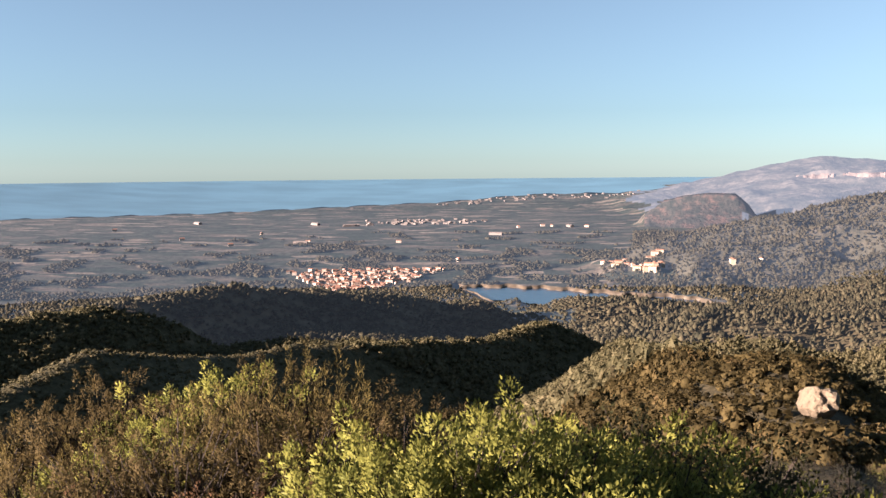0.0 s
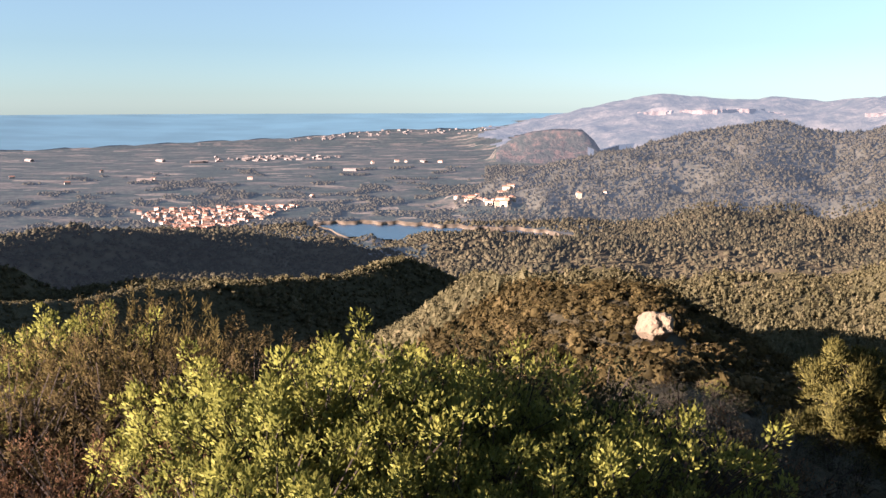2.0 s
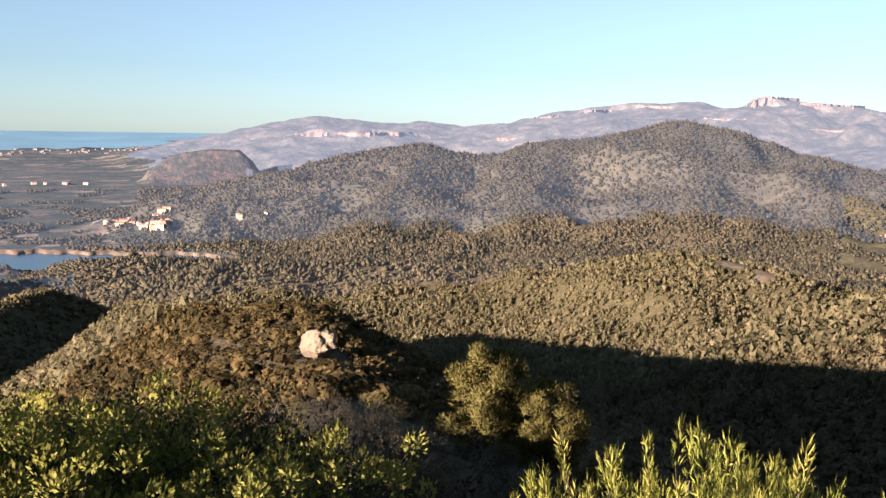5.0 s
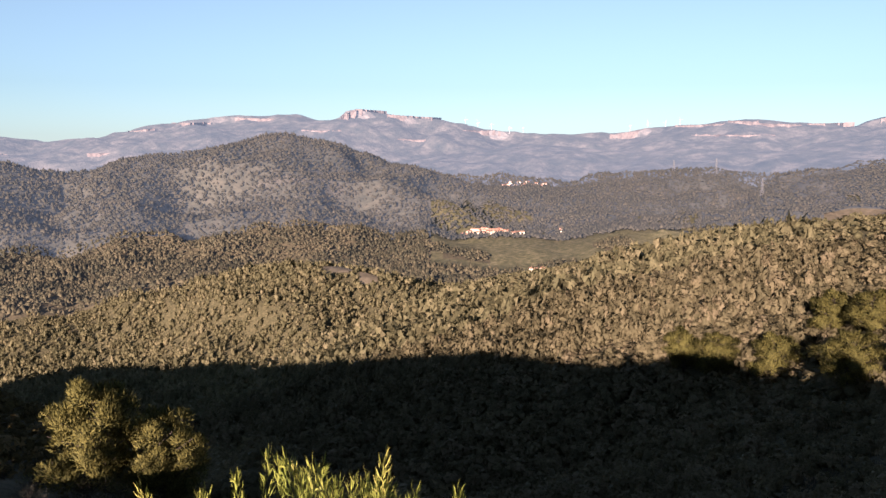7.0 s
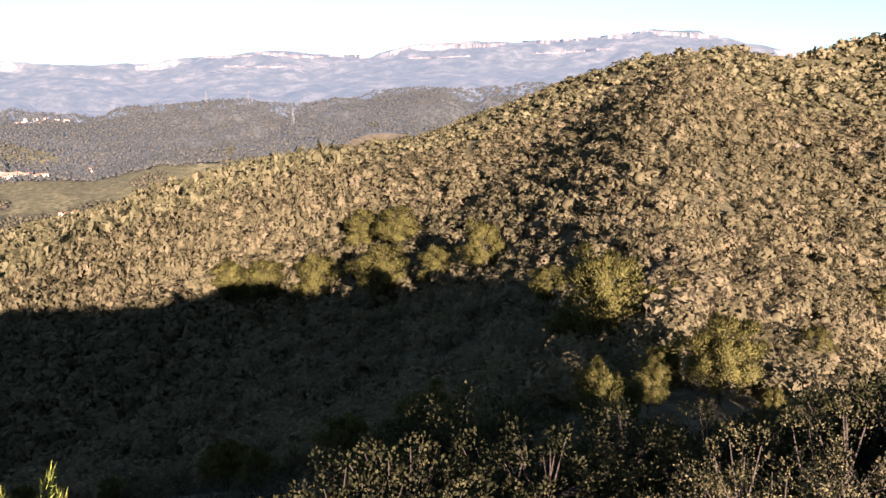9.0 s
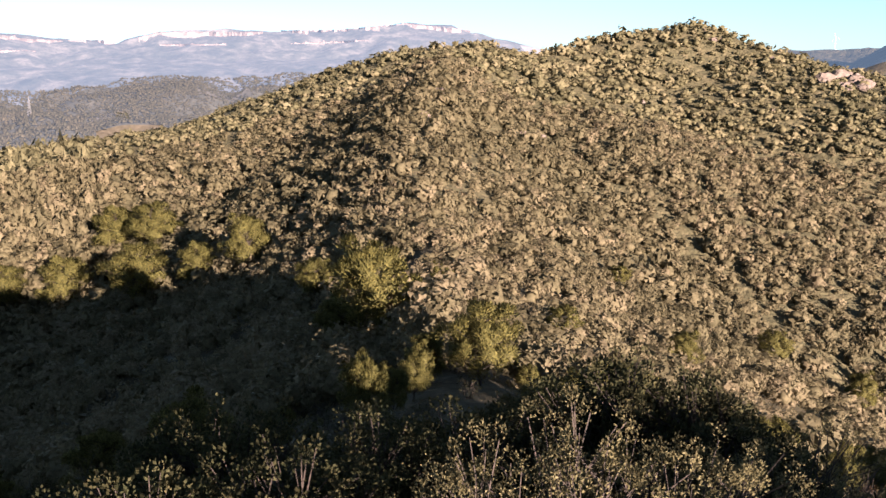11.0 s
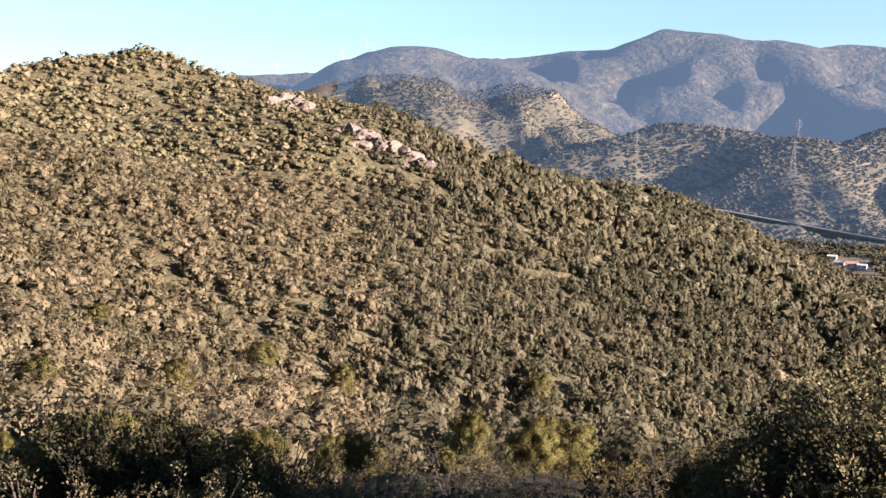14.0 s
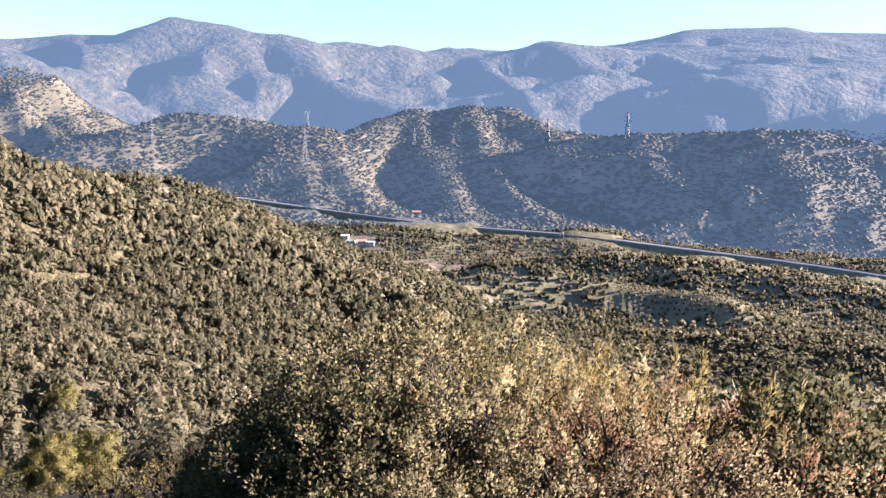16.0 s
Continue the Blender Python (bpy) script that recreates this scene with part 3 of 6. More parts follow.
def land(x, y):
    """Height of the ground as built, between its grid points."""
    x, y = np.asarray(x, float), np.asarray(y, float)
    a = (np.degrees(np.arctan2(x, y)) + 32) % 360 - 32
    fi = np.interp(a, np.degrees(AZ), np.arange(len(AZ)))
    fj = np.interp(np.hypot(x, y), RAD, np.arange(len(RAD)))
    i, j = np.minimum(fi.astype(int), len(AZ) - 2), np.minimum(fj.astype(int), len(RAD) - 2)
    u, v = fi - i, fj - j
    return (GRID_Z[i, j] * (1 - u) + GRID_Z[i + 1, j] * u) * (1 - v) + (GRID_Z[i, j + 1] * (1 - u) + GRID_Z[i + 1, j + 1] * u) * v



def strip(name, az_list, lines, material, parent=None):
    """A sheet between lines over the same bearings; each line gives (distance, height) for a bearing."""
    co = [[(g(a)[0] * math.sin(radians(a)), g(a)[0] * math.cos(radians(a)), g(a)[1]) for a in az_list] for g in lines]
    n = len(az_list)
    faces = [(k * n + i, k * n + i + 1, (k + 1) * n + i + 1, (k + 1) * n + i) for k in range(len(lines) - 1) for i in range(n - 1)]
    me = bpy.data.meshes.new(name)
    me.from_pydata([p for row in co for p in row], [], [f[::-1] for f in faces])
    me.materials.append(material)
    me.polygons.foreach_set("use_smooth", np.ones(len(faces), bool))
    ob = new(name, me)
    ob.parent = parent
    return ob


def water(name, deep, rough, wave):
    m, nt, b = nodes_of(name, rough, 0.5)
    nt.links.new(ramp(nt, noise_tex(nt, 0.004, 3, 0.5, (1, 3, 1)), [(0.35, deep), (0.65, tuple(c * 1.25 for c in deep))]), b.inputs["Base Color"])
    bump(nt, b, noise_tex(nt, wave, 4), 0.5, 0.6)
    return m


SEA = water("sea_water", (0.07, 0.15, 0.21), 0.5, 0.03)
LAKE = water("lake_water", (0.012, 0.03, 0.055), 0.2, 0.08)
SHORE = ground_material("dry_shore", [(0.3, (0.0632, 0.047, 0.0325)), (0.5, (0.0945, 0.0758, 0.0569)), (0.7, (0.127, 0.112, 0.09))], 0.05, 0.01, 0.6)

sea_az = np.arange(-110, 20.01, 0.5)
sea_z = lambda r: np.interp(r, PLAIN_R, PLAIN_Z)
coast = lambda a: np.interp(a, COAST_AZ, COAST_R) + 18 * math.sin(a * 2.1) + 9 * math.sin(a * 5.3 + 1)
sea = strip("sea", sea_az, [lambda a, k=k: ((coast(a) + (4955 - coast(a)) * k), float(sea_z(coast(a) + (4955 - coast(a)) * k)) + 0.5) for k in np.linspace(0, 1, 12)], SEA)
tagged(sea, "hazy blue sea reaching the horizon", "sea", kind="structure")
lake_az = np.arange(1.0, 19.01, 0.2)
lap = lambda a, s: 10 * math.sin(a * 3.1 + s) + 6 * math.sin(a * 7.7 + s * 2)
lake_far = lambda a: np.interp(a, LAKE_AZ, LAKE_FAR) + lap(a, 0.3)
lake_near = lambda a: np.minimum(np.interp(a, LAKE_AZ, LAKE_NEAR) + lap(a, 2.0), lake_far(a) - 2)
lake = strip("reservoir", lake_az, [lambda a: (lake_near(a) - 6, LAKE_Z), lambda a: (lake_far(a) + 6, LAKE_Z)], LAKE)
tagged(lake, "calm blue reservoir with low water", "water", kind="structure")
for g in (lambda a: lake_far(a), lambda a: lake_near(a)):
    sgn = 1 if g(8) > 1700 else -1
    rim = strip("shore", lake_az, [lambda a, k=k: (g(a) + sgn * k * (15 + 6 * math.sin(a * 1.9)), LAKE_Z - 0.6 + 5.0 * k ** 0.7) for k in ((0, 0.15, 0.5, 1, 1.3) if sgn > 0 else (1.3, 1, 0.5, 0.15, 0))], SHORE)
    tagged(rim, "bare sandy shore above the low water", "shore", kind="structure")

# ---- woods ----
EL = np.degrees(np.arctan2(GRID_Z, RAD[None, :]))
HORIZON = np.maximum.accumulate(EL, axis=1)
AZ_DEG = np.degrees(AZ)


def seen_by_camera(az, r, z):
    """Where a place is in the camera's sight from the summit: growth hidden from there is left out."""
    i = np.clip(np.searchsorted(AZ_DEG, az), 0, len(AZ) - 1)
    j = np.clip(np.searchsorted(RAD, r * 0.975) - 1, 0, len(RAD) - 1)
    return np.degrees(np.arctan2(z, r)) > HORIZON[i, j] - 0.08


def icosahedron():
    p = (1 + 5 ** 0.5) / 2
    v = np.array([(-1, p, 0), (1, p, 0), (-1, -p, 0), (1, -p, 0), (0, -1, p), (0, 1, p), (0, -1, -p), (0, 1, -p), (p, 0, -1), (p, 0, 1), (-p, 0, -1), (-p, 0, 1)], float)
    f = np.array([(0, 11, 5), (0, 5, 1), (0, 1, 7), (0, 7, 10), (0, 10, 11), (1, 5, 9), (5, 11, 4), (11, 10, 2), (10, 7, 6), (7, 1, 8), (3, 9, 4), (3, 4, 2), (3, 2, 6), (3, 6, 8), (3, 8, 9), (4, 9, 5), (2, 4, 11), (6, 2, 10), (8, 6, 7), (9, 8, 1)])
    return v / np.linalg.norm(v[0]), f


ICO_V, ICO_F = icosahedron()
OCT_V = np.array([(1, 0, 0), (-1, 0, 0), (0, 1, 0), (0, -1, 0), (0, 0, 1), (0, 0, -1)], float)
OCT_F = np.array([(0, 2, 4), (2, 1, 4), (1, 3, 4), (3, 0, 4), (2, 0, 5), (1, 2, 5), (3, 1, 5), (0, 3, 5)])


def unit(v):
    return v / np.maximum(np.linalg.norm(v, axis=-1, keepdims=True), 1e-9)


def mesh_of(name, co, tris, tint, material, normals=None):
    """A mesh of triangles: flat, or shaded by the normals given for its points."""
    me = bpy.data.meshes.new(name)
    me.vertices.add(len(co))
    me.vertices.foreach_set("co", np.ascontiguousarray(co, np.float32).ravel())
    me.loops.add(tris.size)
    me.loops.foreach_set("vertex_index", tris.astype(np.int32).ravel())
    me.polygons.add(len(tris))
    me.polygons.foreach_set("loop_start", (np.arange(len(tris)) * 3).astype(np.int32))
    if tint is not None:
        me.attributes.new("tint", "FLOAT", "POINT").data.foreach_set("value", tint.astype(np.float32))
    me.polygons.foreach_set("use_smooth", np.full(len(tris), normals is not None))
    me.materials.append(material)
    me.update(calc_edges=True)
    if normals is not None:
        me.attributes.new("custom_normal", "FLOAT_VECTOR", "POINT").data.foreach_set("vector", np.ascontiguousarray(normals, np.float32).ravel())
    return me


def crowns(centre, radius, tall, lobes, rng, sprays, spray):
    """Many crowns at once: each a rounded body toned darker as painted inner shade, wrapped in lobes of small sprays
    that take the light as soft masses.
    """
    n = len(centre)
    scale = np.stack([radius * rng.uniform(0.85, 1.15, n), radius * rng.uniform(0.85, 1.15, n), radius * tall], -1)[:, None, :]
    # the body inside
    body, skin = (ICO_V, ICO_F) if sprays > 40 else (OCT_V * 1.15, OCT_F)
    m = len(body)
    v = body[None] * rng.uniform(0.78, 1.15, (n, m, 1)) * (0.48 if sprays > 40 else 0.6)
    co = [(v * scale + centre[:, None]).reshape(-1, 3)]
    nor = [unit(body[None] / scale).reshape(-1, 3)]
    tr = [(skin[None] + (np.arange(n) * m)[:, None, None]).reshape(-1, 3)]
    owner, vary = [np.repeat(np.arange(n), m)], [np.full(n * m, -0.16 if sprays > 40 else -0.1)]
    # lobes on it, and sprays round each lobe
    d = rng.normal(size=(n, lobes, 3))
    d[..., 2] = np.abs(d[..., 2]) * 1.1 - 0.35
    d = unit(d)
    hub = d * rng.uniform(0.4, 0.95, (n, lobes, 1))
    size = rng.uniform(0.22, 0.52, (n, lobes, 1))
    per = max(1, sprays // lobes)
    k = lobes * per
    hub, size, out = np.repeat(hub, per, 1), np.repeat(size, per, 1), np.repeat(d, per, 1)
    off = unit(rng.normal(size=(n, k, 3)) + out * 0.7)
    root = hub + off * size * rng.uniform(0.5, 1.25, (n, k, 1))
    soft = unit(root * 0.9 + off * 0.45 + np.array([0, 0, 0.12]) + rng.normal(0, 0.12, off.shape))
    face = unit(soft + rng.normal(0, 0.3, off.shape))
    side = unit(np.cross(face, rng.normal(size=face.shape)))
    up = np.cross(face, side)
    w = spray * rng.uniform(0.7, 1.3, (n, k, 1))
    lift = face * w * rng.uniform(-0.35, 0.35, (n, k, 1))
    t = np.stack([root - side * w * 0.62 - up * w * 0.35, root + side * w * 0.62 - up * w * 0.35, root + up * w * 0.95 + lift], 2)
    co.append((t * scale[:, None] + centre[:, None, None, :]).reshape(-1, 3))
    nor.append(np.repeat(unit(soft / scale).reshape(-1, 3), 3, axis=0))
    tr.append(np.arange(n * k * 3).reshape(-1, 3) + n * m)
    owner.append(np.repeat(np.arange(n), k * 3))
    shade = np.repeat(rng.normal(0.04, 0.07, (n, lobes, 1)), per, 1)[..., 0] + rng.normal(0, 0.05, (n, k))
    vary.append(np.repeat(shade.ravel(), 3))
    return np.concatenate(co), np.concatenate(tr), np.concatenate(owner), np.concatenate(vary), np.concatenate(nor)


def far_crowns(centre, radius, tall, rng):
    """Crowns a few metres wide and far off: each one uneven rounded body."""
    n = len(centre)
    scale = np.stack([radius * rng.uniform(0.85, 1.15, n), radius * rng.uniform(0.85, 1.15, n), radius * tall], -1)[:, None, :]
    v = OCT_V[None] * rng.uniform(0.7, 1.3, (n, 6, 1)) + rng.normal(0, 0.2, (n, 6, 3))
    co = (v * scale + centre[:, None]).reshape(-1, 3)
    tr = (OCT_F[:4][None] + (np.arange(n) * 6)[:, None, None]).reshape(-1, 3)
    return co, tr, np.repeat(np.arange(n), 6), np.repeat(rng.normal(0, 0.05, n), 6), unit(OCT_V[None] / scale).reshape(-1, 3)


WOODS_NEAR = foliage("maquis_leaves", [(0.0, (0.066, 0.0583, 0.0318)), (0.35, (0.0913, 0.0784, 0.0424)), (0.7, (0.117, 0.0986, 0.0551)), (1.0, (0.141, 0.113, 0.0678))], clumps=2.6, through_light=0.46)
SPUR_LEAVES = foliage("spur_maquis_leaves", [(0.0, (0.0301, 0.0242, 0.0109)), (0.35, (0.0603, 0.0467, 0.0192)), (0.7, (0.0936, 0.0707, 0.0292)), (1.0, (0.141, 0.0977, 0.0457))], clumps=3.5, through_light=0.46)
PINE_LEAVES = foliage("valley_pine_leaves", [(0.0, (0.0374, 0.0375, 0.021)), (0.4, (0.0687, 0.065, 0.0365)), (0.75, (0.104, 0.0942, 0.0539)), (1.0, (0.135, 0.117, 0.0706))], clumps=1.8, through_light=0.58)
WOODS_MID = foliage("pine_wood_leaves", [(0.0, (0.0726, 0.0671, 0.0352)), (0.4, (0.099, 0.0891, 0.0462)), (0.75, (0.129, 0.113, 0.0605)), (1.0, (0.156, 0.132, 0.0748))], clumps=1.2, through_light=0.46)
# far leaves carry painted haze as a faint glow, most of it sunward
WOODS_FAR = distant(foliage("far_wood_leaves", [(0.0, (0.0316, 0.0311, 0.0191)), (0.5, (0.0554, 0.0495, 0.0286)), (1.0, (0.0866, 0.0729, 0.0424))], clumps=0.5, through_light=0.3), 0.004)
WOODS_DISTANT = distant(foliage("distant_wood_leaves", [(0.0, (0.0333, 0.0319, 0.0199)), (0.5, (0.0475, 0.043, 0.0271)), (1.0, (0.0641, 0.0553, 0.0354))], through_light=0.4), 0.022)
WOODS_FAR_SUNWARD = distant(foliage("sunward_valley_leaves", [(0.0, (0.019, 0.0188, 0.0102)), (0.5, (0.0315, 0.0296, 0.0158)), (1.0, (0.0483, 0.0417, 0.0231))], clumps=0.5, through_light=0.3), 0.0135, SUNWARD_HAZE)


def stature(x, y, r, az):
    """How wide and how tall the growth is, beside the usual: low scrub towards the sea, tall pines in the valleys."""
    drift = az + 9 * fbm(x, y, 60, 2, 33)
    low = (drift < 4) & (r > 120) & (r < 700)
    pines = ((drift > 134) & (r > 60)) | ((drift > 11) & (drift < 80) & (r > 260))
    valley = (az > 143) & (r > 430) & (r < 1060)
    wide = np.where(low, 0.42, np.where(valley, 0.8, np.where(pines, 0.9, 1.0)))
    high = np.where(low, 0.75, np.where(valley, 1.15, np.where(pines, 1.65, 1.0)))
    far = (az > 124) & (r > 1060)
    wide, high = np.where(far, 1.1, wide), np.where(far, 0.6, high)
    slope = (az > 84) & (az < 134) & (r > 300) & (r < 640)
    return wide * np.where(slope, 0.8, 1), high * np.where(slope, 0.8, 1)


def wood(name, label, r0, r1, spacing, size, tall, lobes, material, seed, sector=(-31, 201), keep=None, sprays=0, spray=0.3):
    rng = np.random.default_rng(seed)
    area = radians(sector[1] - sector[0]) * (r1 * r1 - r0 * r0) / 2
    n = int(area / spacing ** 2)
    r = np.sqrt(rng.uniform(r0 * r0, r1 * r1, n))
    az = rng.uniform(*sector, n)
    x, y = r * np.sin(np.radians(az)), r * np.cos(np.radians(az))
    z = land(x, y)
    thick = fbm(x, y, 60 + r0 * 0.15, 3, 91) + 0.35 * fbm(x, y, 9, 2, 95)
    ok = (thick > np.where(r < 650, -0.66, np.where(r < 1060, -0.45, -0.6)) + rng.uniform(-0.08, 0.08, n)) & seen_by_camera(az, r, z + 2.2 * size[1])
    ok &= ~cleared(r, az)
    if keep is not None:
        ok &= keep(x, y, z, r, az)
    x, y, z, r, az = (q[ok] for q in (x, y, z, r, az))
    n = len(x)
    big = np.clip(fbm(x, y, 140, 2, 71) * 0.9 + 0.48 + rng.normal(0, 0.3, n), 0, 1)
    wide, high = stature(x, y, r, az)
    radius = (size[0] + (size[1] - size[0]) * big ** (1.0 if r0 < 200 else 1.4)) * wide
    tl = (tall[0] + (tall[1] - tall[0]) * rng.uniform(0, 1, n)) * high
    centre = np.stack([x, y, z + radius * tl * 0.6], -1)
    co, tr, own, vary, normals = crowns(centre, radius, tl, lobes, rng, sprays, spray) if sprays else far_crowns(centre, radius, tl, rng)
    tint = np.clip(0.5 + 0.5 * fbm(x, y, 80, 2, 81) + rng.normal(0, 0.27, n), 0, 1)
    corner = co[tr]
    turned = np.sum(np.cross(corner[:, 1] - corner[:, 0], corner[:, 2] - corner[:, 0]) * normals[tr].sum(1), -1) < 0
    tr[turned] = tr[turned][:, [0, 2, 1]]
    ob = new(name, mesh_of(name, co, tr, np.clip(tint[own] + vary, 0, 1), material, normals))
    return tagged(ob, label, "woodland", kind="stuff")


def off_water(x, y, z, r, az):
    lo, hi = np.interp(az, LAKE_AZ, LAKE_NEAR) - 45, np.interp(az, LAKE_AZ, LAKE_FAR) + 45
    return ~((r > lo) & (r < hi) & (az > 0.5) & (az < 19.5))


ROAD = [(148, 1330, -5.9), (151, 1290, -6.6), (154.8, 1240, -7.2), (158.8, 1190, -7.8), (162.8, 1140, -8.38), (166.5, 1090, -8.85), (170.4, 1060, -9.25), (174, 1040, -9.42), (178, 1020, -9.58), (182, 1005, -9.85), (185.4, 995, -10.1), (189, 985, -10.3), (192.3, 975, -10.46), (197.7, 960, -10.76), (204, 950, -11)]
road_at = lambda a, k: np.interp(a, [q[0] for q in ROAD], [q[k] for q in ROAD])


def off_road(x, y, z, r, az):
    near = road_at(az, 1)
    # also drops nearer trees that would hide the road from the camera
    return ~((az > 147) & (r > near - 24) & (r < near + 22)) & ~((az > 147) & (r < near) & ((z + 7) / r > np.tan(np.radians(road_at(az, 2) - 0.1))))


wood("spur_scrub", "low brown-green maquis domes on the spur", 40, 100, 1.25, (0.45, 1.25), (0.7, 1.05), 6, SPUR_LEAVES, 21, (-31, 42), sprays=60, spray=0.27, keep=lambda x, y, z, r, az: np.hypot(x - 22.4, y - 50.2) > 3.0)
wood("spur_maquis", "brown-green maquis domes along the spur", 100, 260, 1.9, (0.7, 1.9), (0.7, 1.05), 5, SPUR_LEAVES, 22, (-31, 42), sprays=30, spray=0.36)
for sector, leaves, seed in (((42, 134), WOODS_NEAR, 1), ((134, 201), PINE_LEAVES, 41)):
    wood("maquis", "dense olive-green maquis bushes on the near slopes", 40, 95, 2.55, (1.0, 3.0), (0.75, 1.15), 10, leaves, seed, sector, sprays=360, spray=0.125)
    wood("hillside_maquis", "dense olive-green maquis bushes on the hillside", 95, 165, 2.75, (1.2, 3.4), (0.75, 1.15), 8, leaves, seed + 7, sector, sprays=160, spray=0.18)
    wood("hillside_scrub", "thick evergreen oak scrub over the hill", 165, 330, 2.85, (1.4, 3.5), (0.75, 1.1), 6, leaves, seed + 1, sector, sprays=54, spray=0.29)
wood("ridge_scrub", "low scrub and scattered oaks on the shaded hills", 260, 330, 2.9, (1.4, 3.0), (0.75, 1.1), 5, SPUR_LEAVES, 23, (-31, 42), sprays=25, spray=0.38)
for sector, leaves, seed in (((-31, 134), WOODS_MID, 3), ((134, 201), PINE_LEAVES, 43)):
    wood("hillside_wood", "evergreen oaks and pines on the slopes", 330, 640, 3.8, (2.1, 4.2), (0.8, 1.1), 4, leaves, seed, sector, sprays=14, spray=0.5)
for sector, leaves, seed in (((-31, 134), WOODS_MID, 4), ((134, 201), PINE_LEAVES, 44)):
    wood("pine_wood", "pine wood on the lit valley side", 640, 1060, 5.2, (2.3, 4.4), (0.8, 1.1), 4, leaves, seed, sector, keep=lambda x, y, z, r, az: off_road(x, y, z, r, az) & (((az - 185.2) / 4.2) ** 2 + ((r - 715) / 46) ** 2 > 1), sprays=9, spray=0.55)
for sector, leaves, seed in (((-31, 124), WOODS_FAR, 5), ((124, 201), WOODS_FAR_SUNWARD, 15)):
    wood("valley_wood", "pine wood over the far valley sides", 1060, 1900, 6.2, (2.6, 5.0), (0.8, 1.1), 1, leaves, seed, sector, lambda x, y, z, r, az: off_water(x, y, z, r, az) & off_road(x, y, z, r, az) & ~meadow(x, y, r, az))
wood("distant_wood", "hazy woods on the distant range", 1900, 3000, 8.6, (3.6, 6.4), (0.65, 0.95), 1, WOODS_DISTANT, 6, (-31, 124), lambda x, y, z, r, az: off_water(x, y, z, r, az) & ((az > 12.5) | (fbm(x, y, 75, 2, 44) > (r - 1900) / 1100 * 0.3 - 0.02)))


def orchard(seed):
    """Olive trees in straight rows on the open slope of the knoll."""
    rng = np.random.default_rng(seed)
    u, v = np.meshgrid(np.arange(-9, 10) * 5.0, np.arange(-6, 7) * 6.5)
    u, v = u.ravel() + rng.normal(0, 0.5, u.size), v.ravel() + rng.normal(0, 0.5, u.size)
    keep = (rng.uniform(size=u.size) < 0.9) & ((u / 46) ** 2 + (v / 40) ** 2 < 1)
    u, v = u[keep], v[keep]
    cx, cy, _ = at(185.2, 715, 0)
    a = radians(158)
    x, y = cx + u * math.cos(a) - v * math.sin(a), cy + u * math.sin(a) + v * math.cos(a)
    radius = rng.uniform(1.4, 2.1, len(x))
    centre = np.stack([x, y, land(x, y) + radius * 0.7], -1)
    co, tr, own, vary, normals = crowns(centre, radius, np.full(len(x), 0.9), 4, rng, 14, 0.5)
    ob = new("olive_orchard", mesh_of("olive_orchard", co, tr, np.clip(0.4 + vary, 0, 1), WOODS_MID, normals))
    return tagged(ob, "rows of small olive trees on a terraced slope", "orchard", kind="stuff")


orchard(31)

